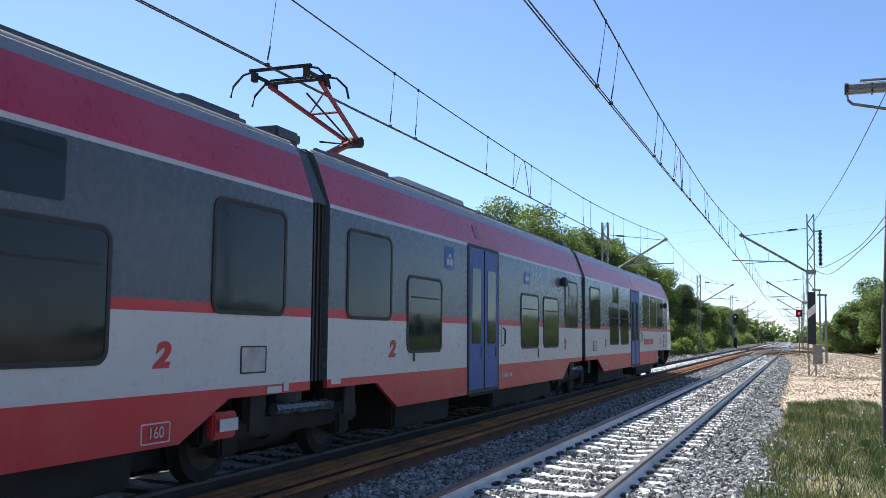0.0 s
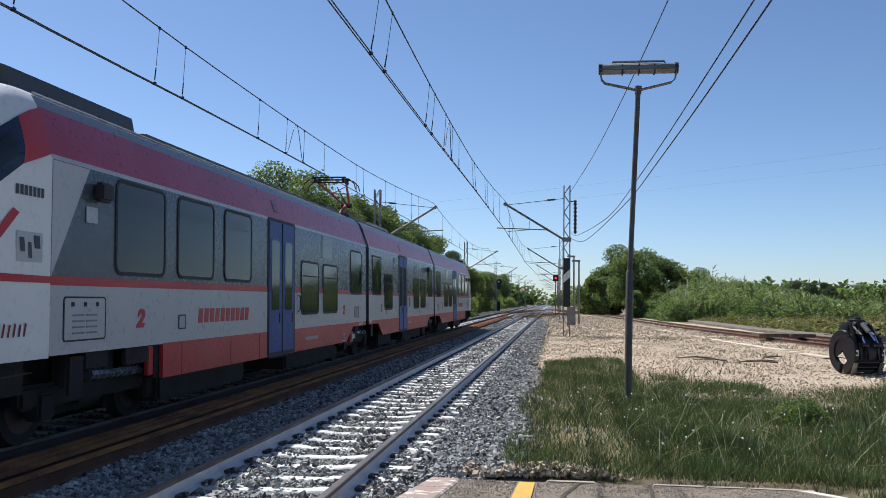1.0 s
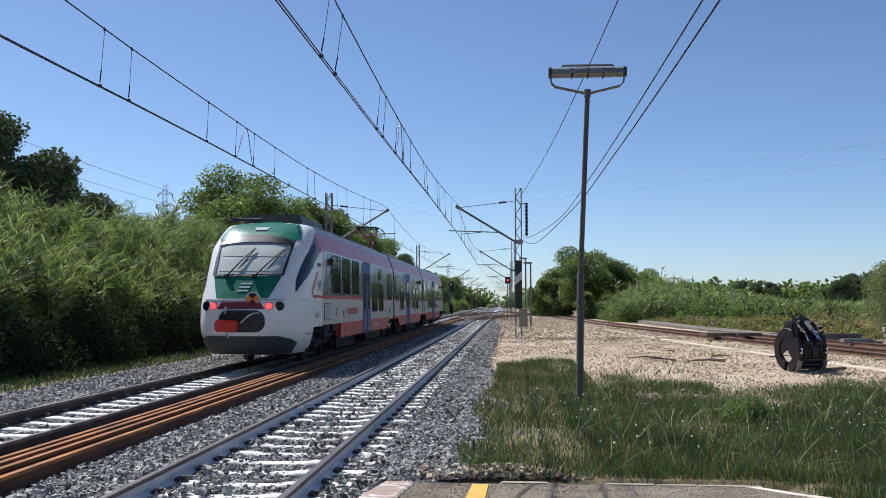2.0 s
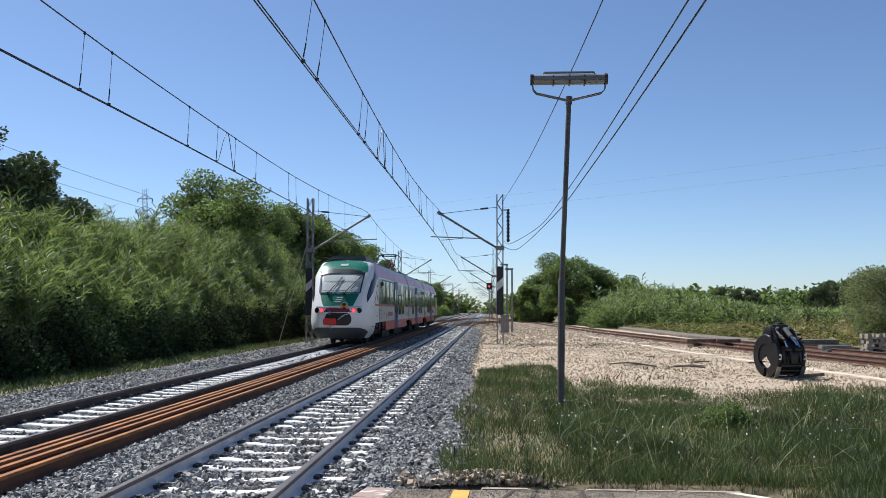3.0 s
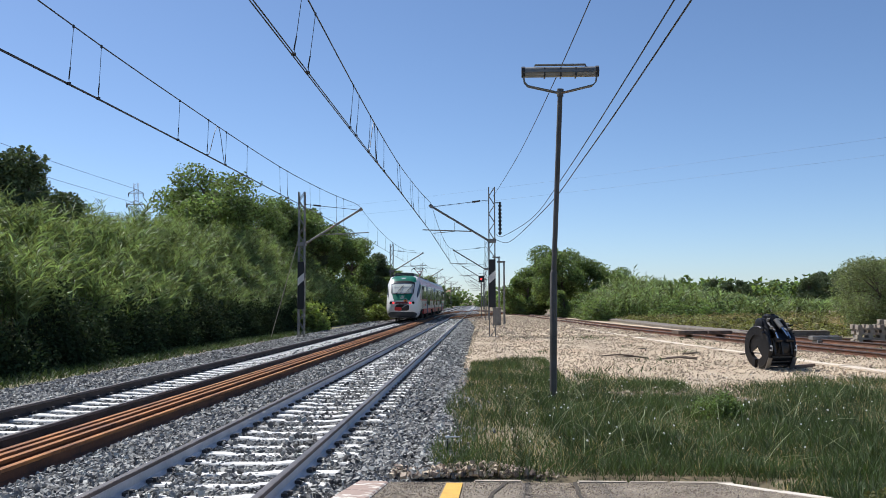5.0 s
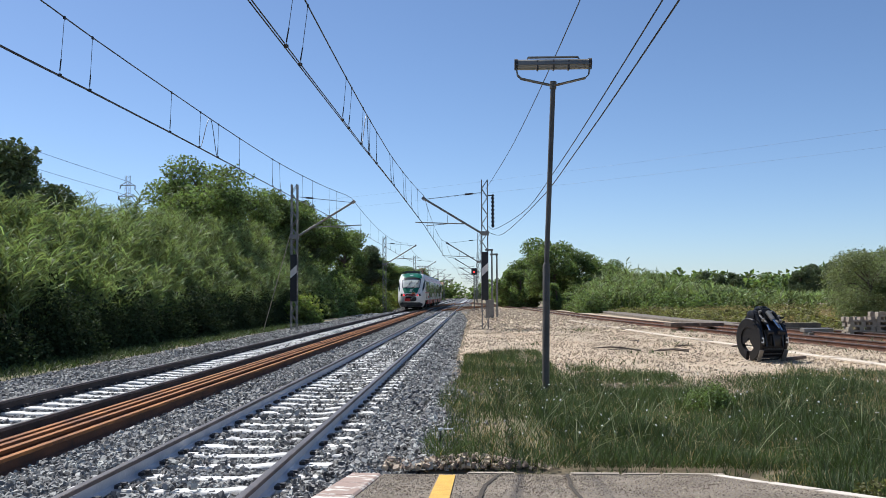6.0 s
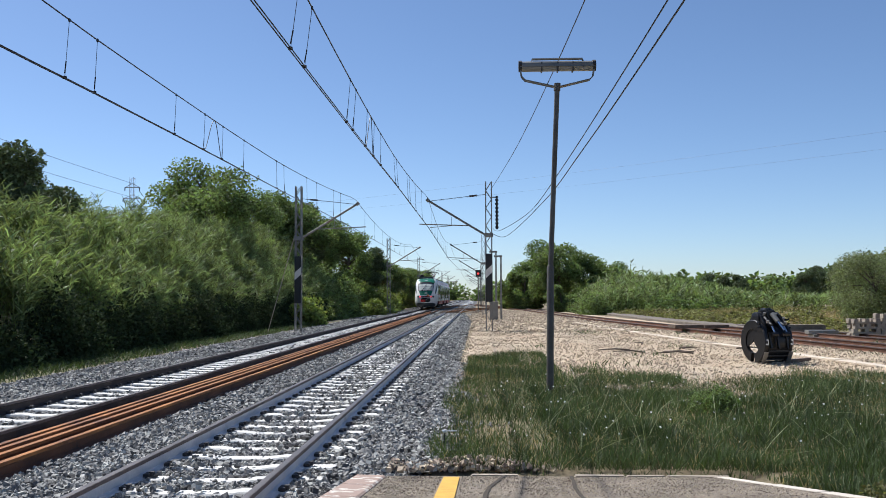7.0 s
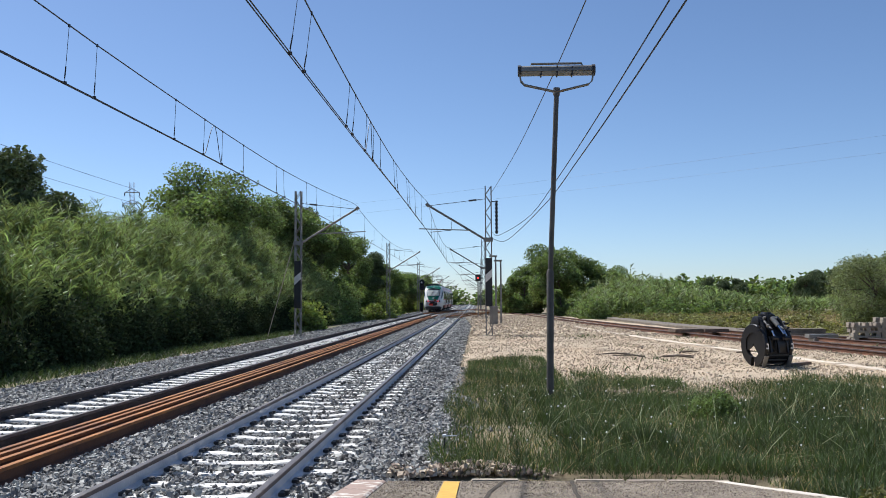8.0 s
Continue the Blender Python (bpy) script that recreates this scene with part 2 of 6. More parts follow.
M_DRYGRASS = shader("dry_grass", (0.42, 0.33, 0.16), 0.8, vary=0.25, scale=0.6, fine=4, bump=0, island=0.3, through_light=0.25)
M_STALK = shader("pale_stalks", (0.34, 0.36, 0.19), 0.75, vary=0.25, scale=0.6, fine=4, bump=0, island=0.3, through_light=0.25)
M_REED = shader("reed_leaves", (0.275, 0.33, 0.135), 0.55, vary=0.35, scale=0.35, fine=2, bump=0, island=0.6, spec=0.3, through_light=0.36)
M_LEAF = shader("tree_leaves", (0.20, 0.26, 0.09), 0.55, vary=0.35, scale=0.5, fine=2, bump=0, island=0.55, through_light=0.48)
M_WEED = shader("olive_weeds", (0.26, 0.25, 0.09), 0.7, vary=0.4, scale=0.3, fine=2, bump=0, island=0.5, through_light=0.35, spots=((0.30, 0.22, 0.12), 0.5, 0.55, 0.7))
M_TAMARISK = shader("tamarisk_leaves", (0.24, 0.27, 0.13), 0.6, vary=0.3, scale=0.5, fine=2, bump=0, island=0.5, through_light=0.45)
M_LEAFLIGHT = shader("light_leaves", (0.29, 0.34, 0.09), 0.55, vary=0.3, scale=0.4, fine=2, bump=0, island=0.5, through_light=0.45)
M_LEAFDARK = shader("dark_leaves", (0.13, 0.165, 0.078), 0.6, spec=0.3, vary=0.3, scale=0.4, fine=2, bump=0, island=0.4, through_light=0.2)
# near-black leaf colour carries the shade at the foot of the bank
M_SHADEBRAMBLE = shader("shade_dark_brambles", (0.05, 0.07, 0.03), 0.85, spec=0.12, vary=0.3, scale=0.4, fine=2, bump=0, island=0.4, through_light=0.15)
M_BARK = shader("bark", (0.13, 0.10, 0.075), 0.95, vary=0.3, scale=4, fine=20, bump=0.6)
M_FLOWER = shader("pale_flowers", (0.8, 0.8, 0.72), 0.7, vary=0.1, bump=0)

# ---- ground ----
NEAR_X, FAR_X = -2.68, -6.67


def ground_height(x, y):
    if x > -0.6:
        h = -0.16 + 0.03 * wobble(x, y, 0.4) + 0.02 * wobble(x, y, 1.3)
        edge = 2.42 + (9.3 - y) * 0.30
        if y < 9.4 and x < edge + 0.25:
            h -= 0.14
        elif 4 < y < 9.4:
            h = max(h, 0.06 - (y - 6.35) * 0.117 - 0.03 * (x - edge))
        if x > 22:
            h += 0.012 * (x - 22)
        return h
    if x > -9.6:
        return -0.62
    if x > -12.6:
        return -0.62 + 0.36 * min(1, (-9.6 - x) / 0.9)
    rise = min(1.0, max(0.0, (-12.6 - x) / 5.0))
    far = min(1.0, max(0.0, (y - 28) / 26)) * min(1.0, max(0.0, (150 - y) / 50))
    return -0.26 + (2.3 + 1.5 * far) * rise * rise * (3 - 2 * rise) + 0.25 * wobble(x, y, 0.15, 4) * rise


def axis(fine0, fine1, step, far0, far1):
    out = [fine0 + i * step for i in range(int((fine1 - fine0) / step) + 1)]
    a, s = out[0], step
    while a > far0:
        s *= 1.35
        a -= s
        out.insert(0, a)
    a, s = out[-1], step
    while a < far1:
        s *= 1.35
        a += s
        out.append(a)
    return out


def build_ground():
    xs = sorted(axis(-20, 20, 0.5, -2600, 2600) + [-0.62, -0.6, -9.62, -11.52])
    ys = axis(-12, 60, 0.6, -2600, 2800)
    g = Geo().sheet([[(x, y, ground_height(x, y)) for x in xs] for y in ys])
    thing("ground", "dry earth and thin weeds reaching the horizon", "ground", g, M_SOIL, kind="structure", smooth=80)
    # the gravel yard lies on the ground between the running line and the siding
    yx, yy = [-0.55 + i * 0.4 for i in range(52)], [18.5 + j * 0.8 for j in range(126)]
    g = Geo().sheet([[(min(x, 14.5 - max(0, y - 30) * 0.075) + (0.3 * wobble(y, 1.0, 1.3) + 0.15 if x < -0.5 else 0), y, ground_height(min(x, 14.5), y) + 0.012 + 0.02 * wobble(x, y, 2.2, 2)) for x in yx] for y in yy])
    thing("gravel_yard", "cream-coloured gravel yard beside the running line", "gravel", g, M_YARD, kind="structure", smooth=80)
    # ballast bed of the two running lines
    prof = [(-11.0, -0.36), (-10.5, -0.25), (-9.2, -0.225), (-8.35, -0.215), (-7.9, -0.225), (-5.4, -0.225), (-4.9, -0.21), (-4.4, -0.21), (-3.9, -0.215), (-1.4, -0.215), (-1.0, -0.22), (-0.75, -0.28), (-0.35, -0.40)]
    rows = [y * 0.5 - 14 for y in range(150)] + [61 + 4 * k for k in range(120)]
    g = Geo().sheet([[(x, y, z + 0.025 * wobble(x, y, 3.0, 1)) for x, z in prof] for y in rows])
    thing("ballast_bed", "grey crushed-stone ballast bed under the tracks", "ballast", g, M_BALLAST, kind="structure", smooth=80)


build_ground()


# ---- tracks ----
RAIL = [(-0.036, 0), (0.036, 0), (0.036, -0.035), (0.012, -0.052), (0.009, -0.135), (0.03, -0.15), (0.075, -0.16), (0.075, -0.172), (-0.075, -0.172), (-0.075, -0.16), (-0.03, -0.15), (-0.009, -0.135), (-0.012, -0.052), (-0.036, -0.035)]


def swept(profile, line, slot=0, head=None):
    """A profile (across, up) swept along a line of points; the rail head may take a slot of its own."""
    g, rows = Geo(), []
    pts = [Vector(p) for p in line]
    for i, p in enumerate(pts):
        d = pts[min(i + 1, len(pts) - 1)] - pts[max(i - 1, 0)]
        s = Vector((d.y, -d.x, 0)).normalized()
        rows.append([p + s * u + Vector((0, 0, w)) for u, w in profile + profile[:1]])
    g.sheet(rows, slot)
    n = len(profile) + 1
    if head is not None:
        g.m = [head if k % (n - 1) in (0, 1, n - 2) else slot for k in range(len(g.m))]
    g.f += [tuple(range(n - 1)), tuple(range(len(rows) * n - n, len(rows) * n - 1))]
    g.m += [slot, slot]
    return g


def sleeper_geo():
    """A concrete sleeper: sloped sides, seats under the rails, a lower middle."""
    st = [(-1.2, 0.0), (-1.12, 0.02), (-0.45, 0.02), (-0.3, 0.0), (0.3, 0.0), (0.45, 0.02), (1.12, 0.02), (1.2, 0.0)]
    return Geo().sheet([[(x, -0.15, -0.14), (x, -0.105, z - 0.015), (x, -0.09, z), (x, 0.09, z), (x, 0.105, z - 0.015), (x, 0.15, -0.14)] for x, z in st])


def clip_geo():
    g = Geo()
    for rx in (-0.7525, 0.7525):
        for s in (-1, 1):
            g.box(rx + s * 0.085 - 0.03, rx + s * 0.085 + 0.03, -0.07, 0.07, 0.0, 0.045)
            g.box(rx + s * 0.125 - 0.022, rx + s * 0.125 + 0.022, -0.03, 0.03, 0.02, 0.06)
    return g


def straight_track(name, label, x, side_mat, y0, y1, n_pieces):
    track = thing(name, label, "railway track", at=pose(x, 0, 0))
    for rx in (-0.7525, 0.7525):
        r = part("rail", swept(RAIL, [(rx, y, 0) for y in range(y0, y1 + 1, 8)], 0, 1), [side_mat, M_RAILHEAD], track)
        part("running_band", Geo().box(rx - 0.03, rx + 0.03, y0, y1, 0.0005, 0.004), M_RAILTOP, r, "worn brown-grey running surface")
    sl, clips, one = sleeper_geo().mesh("sleeper", M_SLEEPER), Geo(), clip_geo()
    rest = Geo()
    rng = random.Random(3)
    first = 4.0
    k = 0
    for i in range(int((330 - y0) / 0.6)):
        y = y0 + 0.4 + i * 0.6
        if first <= y < first + n_pieces * 0.6:
            ob = part("sleeper", sl, None, track)
            clips.add([(p[0], p[1] + y, p[2] - 0.17) for p in one.v], one.f)
            ob.matrix_basis = pose(rng.uniform(-0.015, 0.015), y, -0.185 + rng.uniform(-0.006, 0.006), 0, 0, rng.uniform(-0.5, 0.5))
        else:
            rest.box(-1.2, 1.2, y - 0.1, y + 0.1, -0.3, -0.172)
            if y < 120:
                for rx in (-0.7525, 0.7525):
                    rest.box(rx - 0.14, rx + 0.14, y - 0.05, y + 0.05, -0.172, -0.13, 1)
    tagged(part("rail_fastening", clips, M_CLIP, track, "small dark rail fastenings"), kind="stuff")
    tagged(part("far_sleepers", rest, [M_SLEEPER, M_CLIP], track), kind="stuff")


straight_track("near_track", "running line with white-painted rails on pale concrete sleepers", NEAR_X, M_RAILWHITE, -16, 400, 150)
straight_track("far_track", "running line with dark brown rails on pale concrete sleepers", FAR_X, M_RAILDARK, -16, 400, 130)


def siding_x(y):
    """The rusty siding swings in from the yard and meets the running line far off."""
    pts = [(10, 15.4), (29.5, 13.0), (40.5, 11.4), (57.6, 9.1), (80, 7.6), (103, 6.4), (130, 4.2), (160, 0.6), (190, -1.9), (230, -2.6)]
    for (a, p), (b, q) in zip(pts, pts[1:]):
        if a <= y <= b:
            t = (y - a) / (b - a)
            return p + (q - p) * t
    return pts[0][1] if y < 10 else pts[-1][1]


def smooth_siding(y):
    return sum(siding_x(y + d) for d in range(-14, 15, 2)) / 15


def build_siding():
    ys = list(range(14, 190, 4))
    line = [Vector((smooth_siding(y), y, 0.02)) for y in ys]
    track = thing("siding_track", "rusty siding track half sunk in pale gravel", "railway track")
    for off in (-0.7525, 0.7525):
        part("rail", swept(RAIL, [p + Vector((off, 0, 0)) for p in line], 0, 1), [M_RAILBROWN, M_RAILHEAD], track, "rust-brown rail")
    rest = Geo()
    for i in range(240):
        y = 15 + i * 0.7
        x = smooth_siding(y)
        rest.box(x - 1.25, x + 1.25, y - 0.11, y + 0.11, -0.3, -0.135)
    tagged(part("sleepers", rest, M_TIMBER, track, "weathered timber sleepers"), kind="stuff")
    # a second pair of rails lies behind the first, ending short
    spur = thing("spur_track", "short rusty spur track with loose rails", "railway track")
    for off in (2.6, 4.1):
        part("rail", swept(RAIL, [(smooth_siding(y) + off - 0.02 * (y - 25), y, 0.06) for y in range(25, 52, 3)], 0, 1), [M_RAILBROWN, M_RAILHEAD], spur, "rust-brown rail")
    # crossover far along the running line
    cross = thing("crossover_track", "rusty crossover between the running lines", "railway track")
    for off in (-0.75, 0.75):
        part("rail", swept(RAIL, [(-6.67 + 4.0 * k / 12 + off, 118 + k * 4, 0.012) for k in range(13)]), M_RUST, cross)
        part("rail", swept(RAIL, [(-2.68 + 5.4 * (k / 12) ** 1.4 + off, 92 + k * 3.2, 0.012) for k in range(13)]), M_RUST, cross)
    g = Geo()
    for k in range(34):
        g.box(-4.3, 0.4 + 0.07 * k, 94 + k * 1.1, 94.28 + k * 1.1, -0.3, -0.09)
    tagged(part("crossing_timber", g, M_TIMBER, cross, "dark crossing timbers"), kind="stuff")


build_siding()


def build_stored_rails():
    rng = random.Random(5)
    for i in range(4):
        x = -4.88 - (0, 0.27, 0.46, 0.61)[i]
        y1 = (112, 96, 105, 88)[i]
        line = [(x + 0.02 * wobble(y, i, 0.1), y, -0.03 + 0.004 * rng.random()) for y in range(-14, y1, 6)]
        bar = thing("stored_rail", "loose orange-rusted rail lying between the tracks", "rail", group="rails stored between the tracks")
        # web and foot take a darker brown than the orange head
        part("rail_web", swept(RAIL, line), M_RAILBROWN, bar, "brown rail web and foot")
        part("rail_head", swept([(-0.037, 0.003), (0.037, 0.003), (0.037, -0.034), (-0.037, -0.034)], line), M_RUST, bar, "orange-rusted rail head")


build_stored_rails()


# ---- ballast stones ----
def scatter_ballast():
    rng = np.random.default_rng(7)

    def lay(n, y0, y1, size, x0=-10.25, x1=-0.55, mat=M_STONE):
        y = y0 + (y1 - y0) * rng.random(n)
        x = rng.uniform(x0, x1, n)
        z = np.interp(x, [-11.3, -10.7, -9.2, -8.35, -7.9, -5.4, -4.9, -4.4, -3.9, -1.4, -1.0, -0.75, -0.35], [-0.3, -0.235, -0.225, -0.215, -0.20, -0.20, -0.21, -0.21, -0.20, -0.20, -0.22, -0.26, -0.30])
        z = z + rng.uniform(0.0, 0.028, n) - np.where(np.abs(x - FAR_X) < 1.3, 0.028, 0.0) - np.where(np.abs(x - NEAR_X) < 0.62, 0.018, 0.0)
        keep = np.ones(n, bool)
        for c in (NEAR_X, FAR_X):
            for r in (-0.7525, 0.7525):
                keep &= np.abs(x - c - r) > 0.1
            phase = np.abs((y - (-16 + 0.4) + 0.3) % 0.6 - 0.3)
            keep &= ~((np.abs(x - c) < 1.15) & (phase < (0.125 if c == NEAR_X else 0.18)) & (rng.random(n) < (0.88 if c == NEAR_X else 0.99)))
        keep &= ~((x > -5.6) & (x < -4.78))
        return stones(rng, np.stack([x, y, z], 1)[keep], np.full(keep.sum(), size))

    n = 15000
    y = 5 + 50 * rng.random(n) ** 1.5
    over = np.abs((y - (-16 + 0.4) + 0.3) % 0.6 - 0.3) < 0.14
    x = NEAR_X + rng.uniform(-1.3, 1.3, n)
    away = (np.abs(np.abs(x - NEAR_X) - 0.7525) > 0.12) & (np.array([wobble(a, b, 1.1, 9.0) for a, b in zip(x, y)]) > np.where(np.abs(x - NEAR_X) > 0.95, 0.05, 0.06))
    loose = stones(rng, np.stack([x, y, -0.15 + rng.uniform(-0.012, 0.02, n)], 1)[over & away], 0.062)
    n = 5000
    y = rng.uniform(5, 24, n)
    x = -0.75 + np.abs(rng.normal(0, 0.26, n)) * (1 + 0.3 * np.sin(y * 2.1))
    edge = stones(rng, np.stack([x, y, -0.16 + rng.uniform(-0.01, 0.03, n)], 1)[(y > 9.4) | (x < -1.4)], 0.066)
    v, t = joined([edge, loose, lay(9000, -9, 5.5, 0.075), lay(38000, 5.5, 14, 0.062, -6), lay(13000, 9, 18, 0.070, -10.25, -5), lay(40000, 14, 28, 0.068), lay(30000, 28, 66, 0.09), lay(16000, 66, 170, 0.17)])
    thing("ballast_stones", "sharp grey crushed ballast stones", "ballast", raw_mesh("ballast_stones", v, t, M_STONE), kind="stuff")
    n = 26000
    y = 17.5 + 30 * rng.random(n) ** 1.4
    x = rng.uniform(-0.5, 13, n)
    z = np.full(n, -0.145) + rng.uniform(0, 0.02, n)
    v, t = stones(rng, np.stack([x, y, z], 1), rng.uniform(0.022, 0.058, n))
    k = 9000
    far_y = rng.uniform(44, 110, k)
    far_v = stones(rng, np.stack([rng.uniform(-0.4, 9.0, k) - np.maximum(0, far_y - 60) * 0.03, far_y, np.full(k, -0.14)], 1), rng.uniform(0.08, 0.16, k))
    v, t = joined([(v, t), far_v])
    thing("yard_stones", "loose cream gravel stones", "gravel", raw_mesh("yard_stones", v, t, M_YARDSTONE), kind="stuff")


scatter_ballast()


# ---- platform end ----
M_PALEKERB = shader("pale_kerb", (0.60, 0.53, 0.44), 0.9, vary=0.15, scale=4, fine=40, bump=0.4, piece=0.06, spots=((0.40, 0.33, 0.25), 5, 0.58, 0.72))
M_GRIT = shader("asphalt_chippings", (0.37, 0.30, 0.22), 0.95, vary=0.3, scale=2, fine=40, bump=0.1, island=0.6)

def platform_z(y):
    """The platform is level by the eye and ramps down to the yard at its end."""
    return 0.15 if y < 6.35 else 0.15 - (y - 6.35) * 0.117


def build_platform():
    ys = [-8, -4, 0, 3, 5, 6.35, 7, 7.6, 8.2, 8.7, 9.2]

    def right(y):
        return 2.42 + (9.3 - y) * 0.30 if y > 4 else 8.2
    rows = []
    for y in ys:
        r = right(y)
        rows.append([(-0.94 + (r + 0.94) * k / 16, y, platform_z(y) + 0.006 * wobble(k * 0.5, y, 1.1)) for k in range(17)])
    top = Geo().sheet(rows)
    top.prism([(x, y) for x, y in ((-0.94, -8), (8.2, -8), (8.2, 3), (4.2, 3), (2.4, 9.2), (-0.94, 9.2))], "z", -0.6, -0.235)
    plat = thing("platform", "worn brown asphalt platform end ramping down to the yard", "platform", top, M_ASPHALT, kind="structure", smooth=80)
    # yellow safety line, in short worn lengths
    line = Geo().sheet([[(x, y, platform_z(y) + 0.012) for x in (-0.36, -0.28, -0.20)] for y in ys[:-1] + [9.0]])
    part("safety_line", line, M_YELLOW, plat, "faded yellow safety line")
    # two narrow, slightly wavering dark lines run along the ramp
    for pts in (((0.24, 9.2), (0.17, 8.6), (0.08, 7.9), (0.04, 7.1), (0.0, 6.4)), ((0.92, 9.2), (0.89, 8.6), (0.83, 7.9), (0.81, 7.1), (0.8, 6.4))):
        pts = [(a[0] + (b[0] - a[0]) * k / 6 + 0.012 * wobble(k, a[1], 3), a[1] + (b[1] - a[1]) * k / 6) for a, b in zip(pts, pts[1:]) for k in range(6)]
        g = Geo().sheet([[(x - 0.018 - 0.01 * abs(wobble(x, y, 5)), y, platform_z(y) + 0.010), (x + 0.018, y, platform_z(y) + 0.010)] for x, y in pts])
        part("tar_seam", g, M_STREAK, plat, "narrow dark line along the asphalt")
    # coping slabs along the track side
    for k in range(17):
        y1 = 9.05 - k * 1.02
        y0 = y1 - 1.0
        g = Geo()
        vs = [(x, y, platform_z(y) + dz) for y in (y0, (y0 + y1) / 2, y1) for x, dz in ((-1.25, -0.3), (-1.25, 0.012), (-1.235, 0.025), (-0.965, 0.02), (-0.945, 0.006), (-0.945, -0.3))]
        g.sheet([vs[i * 6:i * 6 + 6] for i in range(3)])
        g.f += [tuple(range(6)), tuple(range(12, 18))]
        g.m += [0, 0]
        part("coping_slab", g, M_COPING, plat)
    # kerb stones along the end and the slanting edge
    rng = random.Random(11)
    runs = [(Vector((-0.1, 9.27, 0)), Vector((2.42, 9.27, 0)), 0.55, 0.1), (Vector((2.40, 9.30, 0)), Vector((4.0, 3.97, 0)), 1.0, 0.15)]
    for p, q, step, wide in runs:
        d = (q - p).normalized()
        s, total = 0.0, (q - p).length
        while s < total - 0.2:
            n = step * rng.uniform(0.7, 1.2)
            if wide < 0.12 and rng.random() < 0.4:
                s += n
                continue
            c = p + d * (s + n / 2)
            z = platform_z(c.y) + (rng.uniform(-0.02, 0.0) if wide < 0.12 else rng.uniform(-0.006, 0.006))
            ob = part("kerb_stone", Geo().box(-n / 2 + 0.008, n / 2 - 0.008, -wide / 2, wide / 2, -0.3, 0.02, 0, 0.012), M_KERB if wide < 0.12 else M_PALEKERB, plat)
            ob.matrix_basis = pose(c.x, c.y, z - (0.004 if wide < 0.12 else 0.012), rng.uniform(-2, 2), -math.degrees(math.atan(-0.117 * d.y)), math.degrees(math.atan2(d.y, d.x)) + rng.uniform(-1.5, 1.5))
            s += n
    # loose chippings bedded in the worn surface
    r = np.random.default_rng(14)
    n = 30000
    y = 9.15 - 4.4 * r.random(n) ** 1.2
    x = -0.93 + (2.36 + (9.3 - y) * 0.30 + 0.9) * r.random(n)
    keep = (x < -0.38) | (x > -0.18)
    x, y = x[keep], y[keep]
    z = np.array([platform_z(b) for b in y]) + r.uniform(-0.003, 0.004, len(x))
    v, t = stones(r, np.stack([x, y, z], 1), r.uniform(0.006, 0.014, len(x)))
    thing("asphalt_grit", "brown and pale chippings in the worn asphalt", "grit", raw_mesh("asphalt_grit", v, t, M_GRIT), kind="stuff")
    # heap of warm-coloured stones against the ramp's foot
    r = np.random.default_rng(4)
    n = 900
    x = np.clip(r.normal(-0.08, 0.42, n), -0.95, 0.85)
    y = 9.40 + np.abs(r.normal(0, 0.3, n))
    z = -0.17 + 0.12 * np.exp(-((x + 0.05) / 0.6) ** 2 - ((y - 9.55) / 0.28) ** 2) * r.random(n)
    v, t = stones(r, np.stack([x, y, z], 1), r.uniform(0.032, 0.068, n))
    thing("stone_heap", "small heap of sandy broken stones by the platform end", "stones", raw_mesh("stone_heap", v, t, M_WARMSTONE), kind="stuff")


build_platform()


# ---- overhead line ----
def lattice(g, w, z0, z1, step=0.45):
    h = w / 2
    for sx in (-1, 1):
        for sy in (-1, 1):
            g.bar((sx * h, sy * h, z0), (sx * h, sy * h, z1), 0.055, 0.055)
    n = int((z1 - z0) / step)
    for k in range(n):
        a, b = z0 + k * (z1 - z0) / n, z0 + (k + 1) * (z1 - z0) / n
        f = 1 if k % 2 else -1
        for s in (-1, 1):
            g.bar((f * h, s * h, a), (-f * h, s * h, b), 0.03, 0.03)
            g.bar((s * h, f * h, a), (s * h, -f * h, b), 0.03, 0.03)
    return g


